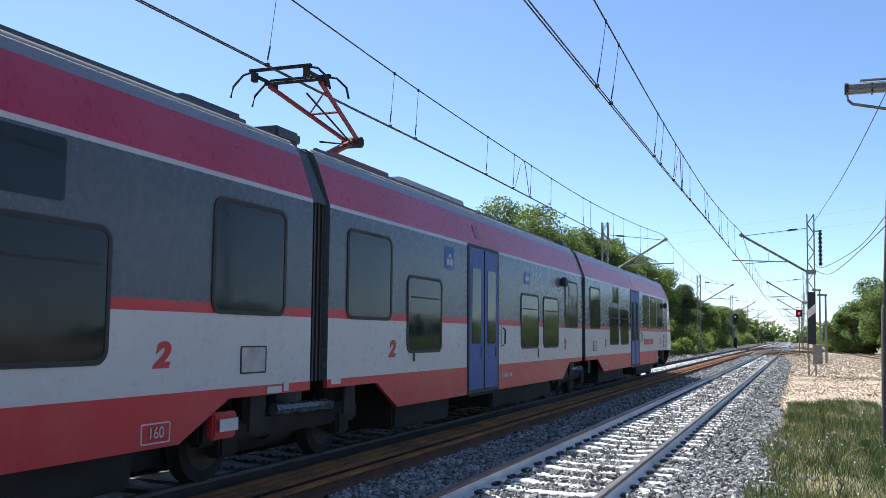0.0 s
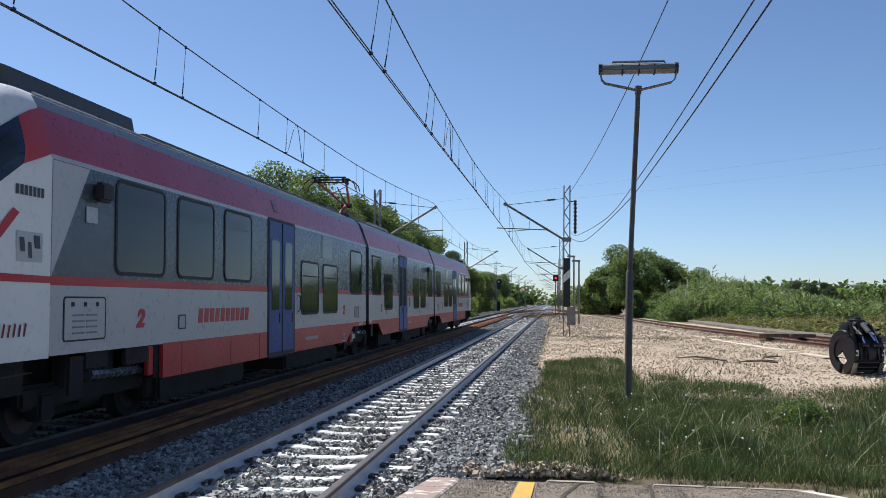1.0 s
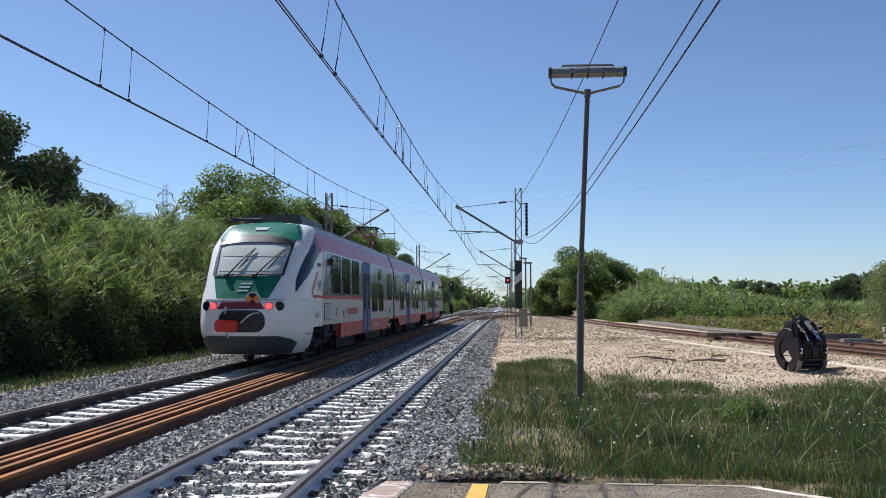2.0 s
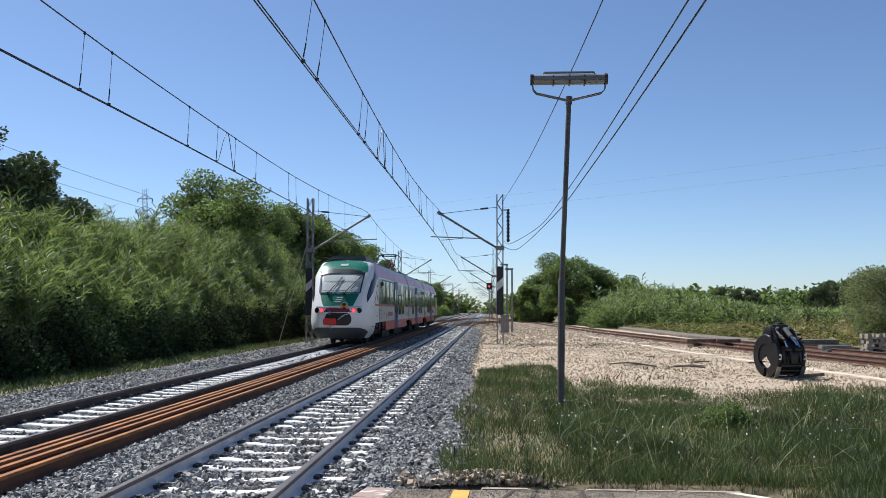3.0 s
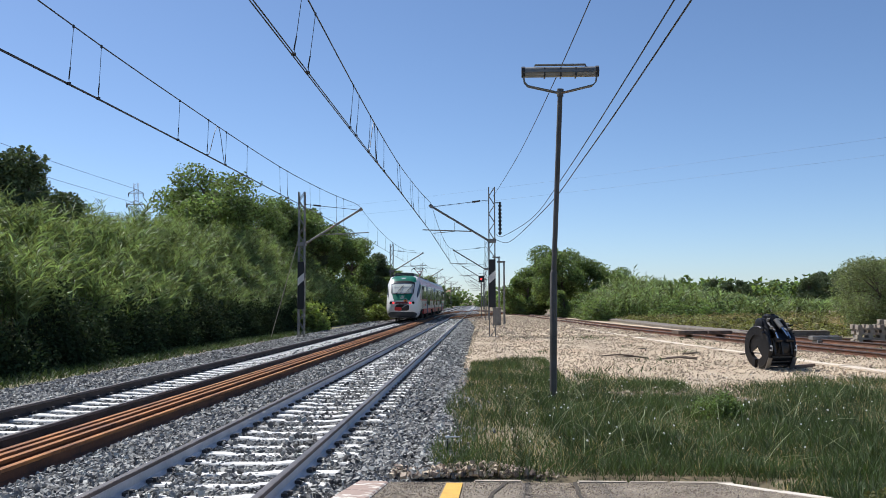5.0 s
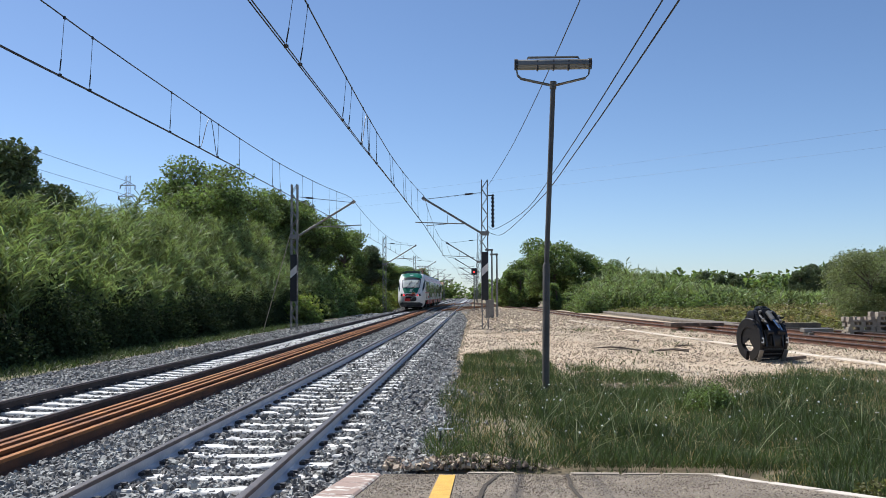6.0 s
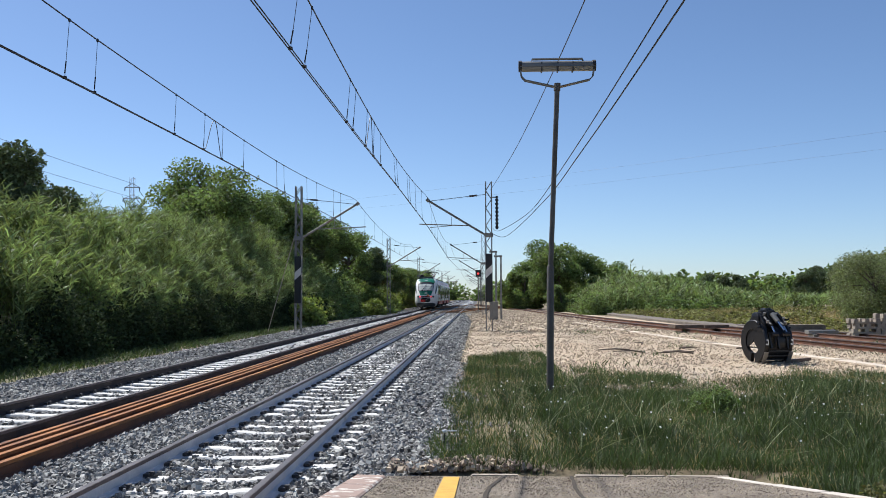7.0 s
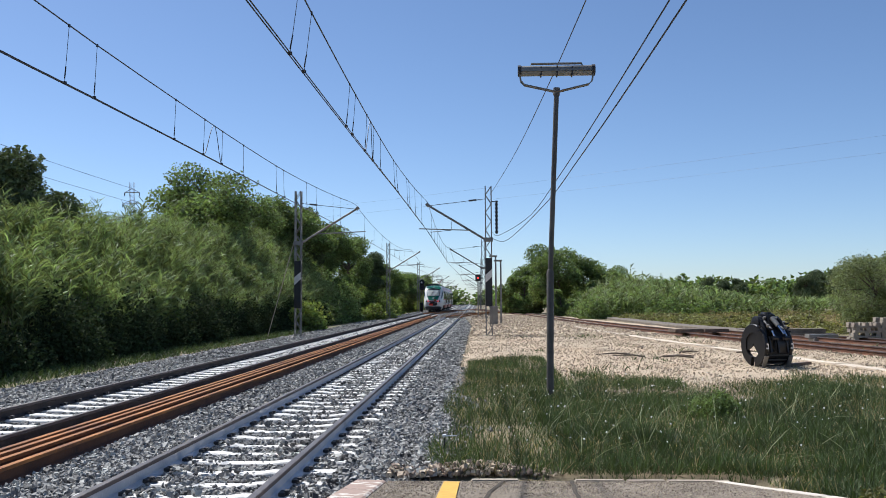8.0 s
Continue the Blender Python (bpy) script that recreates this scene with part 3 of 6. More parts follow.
def line_mast(side, plate=False, counterweight=False, guy=False):
    """A lattice mast with its tubular arm. side: -1 when the arm reaches towards -x."""
    m = thing("catenary_mast", "grey lattice overhead-line mast" + (" with a black-and-white plate" if plate else " with a slanting tubular arm"), "catenary mast", group="masts along the line")
    part("lattice_column", lattice(Geo(), 0.3, 0, 7.7), M_GALV, m)
    part("footing", Geo().box(-0.4, 0.4, -0.4, 0.4, -0.3, 0.08, 0, 0.03), M_CONCRETE, m)
    reach = 3.1
    part("arm", Geo().tube([(side * 0.15, 0, 4.95), (side * reach, 0, 6.75)], 0.055, 8).tube([(side * (reach - 0.05), 0, 6.7), (side * (reach + 0.08), 0, 6.83)], 0.09, 8), M_GALV, m, "slanting steel tube arm")
    part("stay", Geo().tube([(side * 0.15, 0, 7.05), (side * reach, 0, 6.72)], 0.014, 5).tube([(side * 0.6, 0, 7.0), (side * 1.0, 0, 6.96)], 0.05, 6), M_WIRE, m, "thin tie wire with an insulator")
    part("registration_arm", Geo().tube([(side * 0.95, 0, 5.44), (side * 3.55, 0, 5.54)], 0.03, 6).tube([(side * 1.9, 0, 5.48), (side * 1.9, 0, 5.9)], 0.012, 5).tube([(side * 1.9, 0, 5.45), (side * 3.0, 0, 5.36)], 0.018, 5), M_GALV, m)
    part("bracket", Geo().box(-0.22, 0.22, -0.2, 0.2, 4.85, 5.05, 0, 0.01), M_GALV, m)
    if plate:
        p = part("warning_plate", Geo().box(-0.17, 0.17, -0.19, -0.165, 1.55, 4.0, 0, 0.004), M_BLACK, m, "tall black plate with a white slanting band")
        part("white_band", Geo().add([(-0.165, -0.196, 2.75), (0.165, -0.196, 3.05), (0.165, -0.196, 3.45), (-0.165, -0.196, 3.15), (-0.165, -0.192, 2.75), (0.165, -0.192, 3.05), (0.165, -0.192, 3.45), (-0.165, -0.192, 3.15)], [(0, 1, 2, 3), (7, 6, 5, 4), (0, 4, 5, 1), (1, 5, 6, 2), (2, 6, 7, 3), (3, 7, 4, 0)]), M_SLEEPER, p)
    if counterweight:
        g = Geo().tube([(0.42, 0, 5.25), (0.42, 0, 6.95)], 0.05, 8).bar((0.15, 0, 6.9), (0.5, 0, 6.9), 0.05, 0.05)
        for k in range(8):
            g.tube([(0.42, 0, 5.3 + k * 0.2), (0.42, 0, 5.4 + k * 0.2)], 0.085, 8)
        part("insulator_stack", g, M_BLACK, m, "black ribbed insulator column")
    if guy:
        part("guy_rope", Geo().tube([(-0.15, 0, 5.3), (-1.45, -0.6, 0.1)], 0.02, 6), M_KERB, m, "pale slack guy rope")
    return m


right_plain = line_mast(-1)
right_plain.matrix_basis = pose(0.47, 85.5, -0.2)
left_plain = line_mast(1)
left_plain.matrix_basis = pose(-9.0, 89, -0.25)
line_mast(-1, True, True).matrix_basis = pose(0.53, 45.6, -0.2)
line_mast(1, True, False, True).matrix_basis = pose(-9.45, 46.5, -0.25)
for y in (125, 165, 207, 250, 295):
    copy_thing(right_plain, pose(0.47, y, -0.2))
for y in (134, 178, 220, 262):
    copy_thing(left_plain, pose(-9.0, y, -0.25))
for y in (-2, ):
    copy_thing(right_plain, pose(2.6, y - 6, -0.2))
    copy_thing(left_plain, pose(-9.2, y + 1, -0.25))


def overhead(x_at, x_up, supports, hangers, name, z_mid, z_end, loop_y):
    """Twin contact wires under one carrying wire, with hangers between."""
    wires = thing(name, "dark overhead contact wires hung from a carrying wire", "overhead wire")

    def carry(y):
        for a, b in zip(supports, supports[1:]):
            if a <= y <= b:
                t = (y - a) / (b - a)
                return z_end - (z_end - z_mid) * 4 * t * (1 - t)
        return z_end
    ys = [supports[0] + i * 2.0 for i in range(int((supports[-1] - supports[0]) / 2))]
    for off in (-0.025, 0.025):
        part("contact_wire", Geo().tube([(x_at(y) + off * float(np.interp(y, [0, 18, 30], [1, 0.7, 0.35])), y, 5.2) for y in ys], 0.010, 5), M_WIRE, wires)
    part("carrying_wire", Geo().tube([(x_up(y), y, carry(y)) for y in ys], 0.012, 5), M_WIRE, wires)
    for y in hangers:
        xa, xb = x_at(y), x_up(y)
        part("hanger", Geo().tube([(xa, y, 5.2), (xb, y, carry(y))], 0.005, 4).tube([(xa, y, 5.28), (xa + (xb - xa) * 0.3, y, 5.48)], 0.011, 5).box(xa - 0.03, xa + 0.03, y - 0.018, y + 0.018, 5.19, 5.235).box(xb - 0.012, xb + 0.012, y - 0.025, y + 0.025, carry(y) - 0.03, carry(y) + 0.02), M_WIRE, wires)
    y = loop_y
    loop = [(x_at(y) + (x_up(y) - x_at(y)) * (1 - abs(2 * k / 20 - 1)), y - 0.72 + 1.44 * k / 20, 5.22 + (carry(y) - 5.22) * (0.5 + 0.5 * math.cos(math.pi * abs(2 * k / 20 - 1))) ** 0.8) for k in range(21)]
    part("jumper_loop", Geo().tube(loop, 0.009, 5), M_WIRE, wires, "looped jumper cable between the wires")


def near_x(y):
    return float(np.interp(y, [-10, 10, 20, 28.7, 45.6, 85, 125, 165, 300], [-2.69, -2.69, -2.67, -2.61, -2.58, -2.85, -2.55, -2.8, -2.68]))


def near_up(y):
    return float(np.interp(y, [-10, 12.5, 18, 24, 28.7, 45.6, 85, 125, 300], [-2.5, -2.56, -2.6, -2.64, -2.67, -2.6, -2.75, -2.6, -2.68]))


def far_x(y):
    return float(np.interp(y, [-10, 11.8, 15, 19, 30, 47, 89, 134, 178, 300], [-6.78, -6.74, -6.67, -6.63, -6.61, -6.5, -6.85, -6.5, -6.8, -6.67]))


def far_up(y):
    return float(np.interp(y, [-10, 15, 20, 25, 30, 47, 89, 300], [-6.62, -6.63, -6.59, -6.61, -6.64, -6.5, -6.75, -6.67]))


HANG = [4, 8.2, 12.56, 13.59, 17.97, 18.85, 20.9, 22.4, 24.0, 28, 28.9, 33, 34, 37, 41, 50, 54, 58, 62, 66, 70, 74, 78]
overhead(near_x, near_up, [-2, 45.6, 85.5, 125, 165, 207, 250, 295], HANG, "overhead_line", 6.06, 6.75, 21.65)
overhead(far_x, far_up, [-1, 46.5, 89, 134, 178, 220, 262], [10.2, 14.05, 15.12, 19.1, 21.16, 22.7, 24.8, 28.96, 30.09, 34, 36, 40, 42, 51, 56, 61, 66, 71, 76, 81], "overhead_line", 6.06, 6.8, 21.95)


def cable(name, label, pts, r):
    """A cable through the given points, smoothed."""
    pts = [Vector(p) for p in pts]
    out = []
    for i in range(len(pts) - 1):
        p0, p1, p2, p3 = pts[max(i - 1, 0)], pts[i], pts[i + 1], pts[min(i + 2, len(pts) - 1)]
        for k in range(10):
            t = k / 10
            out.append(0.5 * (2 * p1 + (p2 - p0) * t + (2 * p0 - 5 * p1 + 4 * p2 - p3) * t * t + (3 * p1 - p0 - 3 * p2 + p3) * t ** 3))
    thing(name, label, "cable", Geo().tube(out + [pts[-1]], r, 6), M_WIRE)


cable("feeder_cable", "black feeder cable sagging beside the line", [(0.72, 45.4, 5.1), (1.0, 42, 4.72), (1.85, 32.8, 4.7), (2.06, 22.5, 4.78), (2.24, 10.2, 5.12), (2.4, -8, 5.75)], 0.011)
cable("feeder_cable", "black feeder cable sagging beside the line", [(0.72, 45.4, 4.8), (1.35, 42.5, 4.5), (2.05, 28, 4.6), (2.28, 20, 4.82), (2.45, 10.2, 5.14), (2.6, -8, 5.75)], 0.013)
cable("earth_wire", "thin bare wire above the feeder cables", [(0.6, 45.4, 7.0), (1.35, 30, 6.75), (1.90, 16, 6.88), (2.05, 8, 7.08), (2.2, -8, 7.4)], 0.011)
for z in (28.3, 25.6):
    cable("distant_power_line", "faint distant high-voltage wire", [(-79, 279, z), (-20, 221, z - 1.2), (40, 162, z - 1.6), (95, 107, z - 1.2), (154, 49, z)], 0.011)
for z in (27.6, 24.4):
    cable("distant_power_line", "thin power line above the reed bank", [(-80, 60, z + 3.2), (-80, 143, z + 0.7), (-79, 200, z)], 0.035)


def build_pylon():
    p = thing("pylon", "distant grey lattice power pylon", "pylon", at=pose(-79, 200, -0.5))
    part("tower", lattice(lattice(Geo(), 0.9, 14, 29.5, 0.9), 1.6, 0, 14, 1.6), M_GALV, p)
    for z, w in ((22.0, 1.7), (24.6, 2.1), (27.2, 1.7)):
        part("cross_arm", Geo().bar((-w, 0, z), (w, 0, z), 0.16, 0.16).bar((-w, 0, z), (0, 0, z + 0.9), 0.1, 0.1).bar((w, 0, z), (0, 0, z + 0.9), 0.1, 0.1), M_GALV, p)
        for x in (-w, w):
            part("insulator", Geo().tube([(x, 0, z), (x, 0, z - 0.8)], 0.11, 6), M_BLACK, p)
    return p


pylon = build_pylon()
for x, y, z in ((-80, 60, 2.5), (-79, 279, -0.5), (154, 49, -0.5)):
    copy_thing(pylon, pose(x, y, z, 0, 0, 40))


# ---- lamp, signals, poles ----
M_LAMPGLASS = shader("lamp_glass", (0.30, 0.285, 0.26), 0.15, vary=0.1, scale=4, bump=0)


def build_lamp():
    lamp = thing("platform_lamp", "slim grey steel platform lamp with a long tube light", "street lamp", at=pose(1.3, 16.6, -0.18))
    part("post", Geo().tube([(0, 0, 0), (0.03, 0, 2.35), (0.035, 0, 2.4)], [0.066, 0.066, 0.05], 12).tube([(0.035, 0, 2.38), (0.19, 0, 5.75)], 0.047, 12), M_POST, lamp, "weathered dark steel post", 40)
    part("cap", Geo().tube([(0.185, 0, 5.66), (0.193, 0, 5.8)], 0.062, 12), M_POST, lamp)
    for s in (-1, 1):
        for dy in (-0.05, 0.05):
            part("bracket", Geo().tube([(0.19, dy, 5.72), (0.19 + s * 0.60, dy, 5.86), (0.19 + s * 0.665, dy, 5.93), (0.19 + s * 0.69, dy, 6.08)], 0.014, 6), M_GALV, lamp)
    z = 6.13
    part("housing", Geo().prism([(-0.1, z - 0.03), (0.1, z - 0.03), (0.085, z + 0.05), (0.03, z + 0.085), (-0.03, z + 0.085), (-0.085, z + 0.05)], "x", -0.50, 0.88), M_GALV, lamp, "grey channel housing")
    part("diffuser", Geo().tube([(-0.49, 0, z - 0.03), (0.87, 0, z - 0.03)], 0.075, 12), M_LAMPGLASS, lamp, "clear ribbed lamp cover")
    for x in (-0.5, 0.88):
        part("end_cap", Geo().tube([(x - 0.03, 0, z), (x + 0.03, 0, z)], 0.105, 10), M_CLIP, lamp)
    part("top_rail", Geo().tube([(-0.3, 0, z + 0.07), (-0.28, 0, z + 0.13), (0.66, 0, z + 0.13), (0.68, 0, z + 0.07)], 0.022, 6), M_GALV, lamp)
    for x in (-0.1, 0.2, 0.48):
        part("clamp", Geo().box(x - 0.012, x + 0.012, -0.09, 0.09, z - 0.11, z + 0.06), M_CLIP, lamp)


build_lamp()
M_RED = glow("red_signal_light", (1.0, 0.05, 0.04), 1.5)
M_LENS = shader("dark_lens", (0.02, 0.03, 0.03), 0.1, vary=0.1, bump=0)


def build_signals():
    s = thing("railway_signal", "black square signal head showing red on a grey post", "railway signal", at=pose(-0.05, 100, -0.2))
    part("post", Geo().tube([(0, 0, 0), (0, 0, 4.6)], 0.07, 8), M_GALV, s)
    head = part("signal_head", Geo().box(-0.3, 0.3, -0.1, 0.1, 4.0, 4.75, 0, 0.03), M_BLACK, s)
    part("lamp", Geo().disc((0, -0.1, 4.35), (0, -1, 0), 0.1, 0.03), M_RED, head, "glowing red lamp")
    s = thing("railway_signal", "black round signal heads on a tall lattice post", "railway signal", at=pose(-9.3, 146, -0.25))
    part("post", lattice(Geo(), 0.3, 0, 4.9, 0.6), M_GALV, s)
    for z in (4.9, 4.1):
        h = part("signal_head", Geo().disc((0, -0.12, z), (0, -1, 0), 0.5, 0.1), M_BLACK, s)
        part("lens", Geo().disc((0, -0.22, z), (0, -1, 0), 0.13, 0.02), M_LENS if z < 4.5 else M_WHITE, h)
    part("cabinet", Geo().box(-0.25, 0.25, -0.2, 0.2, 0, 1.6, 0, 0.02), M_BLACK, s)
    for x, y, h in ((1.42, 73, 5.4), (1.75, 70, 4.9)):
        p = thing("yard_pole", "slim grey steel pole beside the line", "pole", at=pose(x, y, -0.2), group="yard poles")
        part("shaft", Geo().tube([(0, 0, 0), (0, 0, h)], [0.09, 0.06], 8), M_GALV, p)
        part("lamp_head", Geo().box(-0.55, 0.1, -0.09, 0.09, h - 0.02, h + 0.12, 0, 0.02), M_GALV, p)
    c = thing("track_cabinet", "small grey trackside cabinet", "cabinet", at=pose(1.1, 66, -0.2))
    part("body", Geo().box(-0.3, 0.3, -0.25, 0.25, 0.1, 1.35, 0, 0.02), M_GALV, c)
    part("door", Geo().box(-0.27, 0.27, -0.27, -0.252, 0.16, 1.28, 0, 0.006), M_GALV, c)
    part("roof", Geo().box(-0.34, 0.34, -0.3, 0.3, 1.35, 1.42, 0, 0.015), M_GALV, c)
    part("plinth", Geo().box(-0.32, 0.32, -0.27, 0.27, -0.1, 0.1), M_CONCRETE, c)


build_signals()


# ---- yard clutter ----
M_GRAB = shader("black_enamel", (0.006, 0.006, 0.008), 0.42, 0.1, vary=0.3, scale=3, fine=30, bump=0.08, spots=((0.07, 0.055, 0.045), 4, 0.60, 0.75))
M_CHROME = shader("chrome", (0.6, 0.6, 0.62), 0.2, 1.0, vary=0.1, bump=0)


def ring(g, x0, x1, r_in, r_out, a0, a1, n=28, cz=0.0, slot=0):
    rows = []
    for k in range(n + 1):
        a = radians(a0 + (a1 - a0) * k / n)
        c, s = math.cos(a), math.sin(a)
        rows.append([(x, r * c, cz + r * s) for x, r in ((x0, r_in), (x0, r_out - 0.02), (x0 + 0.02, r_out), (x1 - 0.02, r_out), (x1, r_out - 0.02), (x1, r_in), (x0, r_in))])
    g.sheet(rows, slot)
    m = len(rows[0])
    g.f += [tuple(len(g.v) - (n + 1) * m + i for i in range(m - 1)), tuple(len(g.v) - m + i for i in range(m - 1))]
    g.m += [slot, slot]
    return g


def build_grab():
    """A clamshell grab lies on the gravel: two thick jaw rings, shells between, rams on top."""
    g = thing("excavator_grab", "black steel clamshell excavator grab resting on gravel", "grab bucket", at=pose(7.62, 24.1, 0.43, 0, 0, 14) @ Matrix.Diagonal((0.80, 0.92, 0.85, 1)))
    for x in (-0.5, 0.38):
        part("jaw_ring", ring(Geo(), x, x + 0.12, 0.38, 0.66, -78, 262), M_GRAB, g, "thick black jaw cheek plate", 40)
        mark = Geo().add([(-0.06, 0, -0.05), (0.05, 0, -0.06), (0.06, 0, 0.05), (-0.02, 0, 0.06), (-0.03, 0, 0.03), (0.03, 0, 0.025), (0.025, 0, -0.035), (-0.045, 0, -0.025)], [(0, 1, 6, 7), (1, 2, 5, 6), (2, 3, 4, 5)])
        ob = part("white_mark", mark, M_WHITE, g, "small white bent-arrow mark")
        ob.matrix_basis = pose(x + 0.06, -0.672, 0.0, 0, 0, 0) @ Matrix.Diagonal((0.9, 1, 1.5, 1))
    part("jaw_shell", ring(Geo(), -0.38, 0.38, 0.55, 0.63, 196, 250), M_GRAB, g, "", 40)
    part("jaw_shell", ring(Geo(), -0.38, 0.38, 0.55, 0.63, 20, 110), M_GRAB, g, "", 40)
    part("jaw_shell", ring(Geo(), -0.12, 0.38, 0.50, 0.63, 110, 215), M_GRAB, g, "", 40)
    part("head_block", Geo().box(-0.26, 0.3, -0.28, 0.3, 0.45, 0.74, 0, 0.06), M_GRAB, g)
    for x, w, z0, z1 in ((-0.34, 0.05, 0.42, 0.86), (-0.12, 0.06, 0.5, 0.98), (0.14, 0.06, 0.5, 1.0), (0.34, 0.05, 0.42, 0.88)):
        lug = [(-0.5, z0 - 0.1), (-0.42, z0 + 0.14), (-0.24, z1 - 0.06), (-0.05, z1), (0.16, z1 - 0.03), (0.34, z0 + 0.22), (0.42, z0)]
        part("head_plate", Geo().prism(lug, "x", x - w / 2, x + w / 2), M_GRAB, g, "black profiled head plate")
    part("head_drum", Geo().tube([(-0.42, 0.0, 0.70), (-0.4, 0.0, 0.70), (0.4, 0.0, 0.70), (0.42, 0.0, 0.70)], [0.16, 0.2, 0.2, 0.16], 14), M_GRAB, g, "", 40)
    part("top_swivel", Geo().tube([(0.02, 0.0, 0.86), (0.02, 0.0, 0.96), (0.02, 0.0, 0.97), (0.02, 0.0, 1.02)], [0.24, 0.24, 0.17, 0.15], 16), M_GRAB, g, "", 40)
    for x, z in ((-0.5, 0.42), (-0.52, 0.55), (0.5, 0.5), (0.53, 0.38), (0.48, 0.64)):
        part("guide_lug", Geo().bar((x * 0.8, -0.3, z), (x * 1.12, -0.42, z + 0.05), 0.07, 0.05), M_GRAB, g)
    for k in range(5):
        a = radians(205 + k * 16)
        part("shell_rib", Geo().bar((-0.36, 0.65 * math.cos(a), 0.65 * math.sin(a)), (0.36, 0.65 * math.cos(a), 0.65 * math.sin(a)), 0.03, 0.04), M_GRAB, g)
    for x, a0, a1 in ((-0.47, -28, 228), (0.41, -20, 200)):
        part("cheek_web", ring(Geo(), x, x + 0.05, 0.04, 0.42, a0, a1, 16), M_GRAB, g, "black web plate inside the jaw", 40)
    for x in (-0.33, -0.05, 0.27):
        part("stiffener", Geo().bar((x, -0.60, 0.30), (x + 0.03, -0.66, -0.2), 0.05, 0.07), M_GRAB, g)
    part("ram_barrel", Geo().tube([(-0.04, -0.36, 0.86), (0.03, -0.56, 0.62)], 0.075, 10), M_GALV, g, "grey ram barrel")
    part("centre_rod", Geo().tube([(0.03, -0.56, 0.62), (0.12, -0.74, 0.36)], 0.04, 10), M_CHROME, g, "bright chrome piston rod")
    for x, y, z in ((-0.3, -0.5, 0.62), (0.33, -0.5, 0.58), (0.12, -0.3, 0.84), (-0.2, -0.2, 0.86), (0.42, -0.3, 0.7)):
        part("bolt_head", Geo().tube([(x, y, z - 0.04), (x, y - 0.03, z + 0.03)], 0.045, 8), M_GALV, g, "bare steel bolt head")
    part("rotator", Geo().tube([(0.02, 0, 0.70), (0.02, 0, 0.79)], 0.2, 14), M_GRAB, g)
    for x in (-0.2, 0.22):
        ram = part("ram", Geo().tube([(x, -0.2, 0.72), (x + 0.02, -0.55, 0.48)], 0.065, 10), M_GRAB, g, "hydraulic ram")
        part("piston_rod", Geo().tube([(x + 0.02, -0.55, 0.48), (x + 0.03, -0.70, 0.26)], 0.03, 8), M_CHROME, ram, "bright chrome rod")
        part("pivot", Geo().tube([(x - 0.08, -0.68, 0.24), (x + 0.12, -0.68, 0.24)], 0.07, 10), M_GRAB, g)
    for a in (-0.3, 0.05, 0.3):
        part("hose", Geo().tube([(a, 0.15, 0.70), (a + 0.05, -0.05, 0.84), (a + 0.1, -0.28, 0.74), (a + 0.06, -0.45, 0.6)], 0.018, 6), M_BLACK, g)
    for x in (-0.44, 0.44):
        part("cutting_lip", Geo().bar((x, -0.62, -0.3), (x + 0.05, -0.38, -0.66), 0.13, 0.03), M_GALV, g, "worn bare steel lip")
    thing("wood_prop", "grey weathered timber prop on gravel", "timber", Geo().bar((8.1, 23.9, -0.1), (8.9, 24.6, -0.08), 0.14, 0.08), M_TIMBER)


build_grab()


M_TROUGH = shader("sandy_trough", (0.62, 0.52, 0.40), 0.9, vary=0.15, scale=3, fine=40, bump=0.3, piece=0.08)
M_OLDBEAM = shader("weathered_beam", (0.20, 0.165, 0.125), 0.9, vary=0.3, scale=2, fine=25, bump=0.4, piece=0.15)


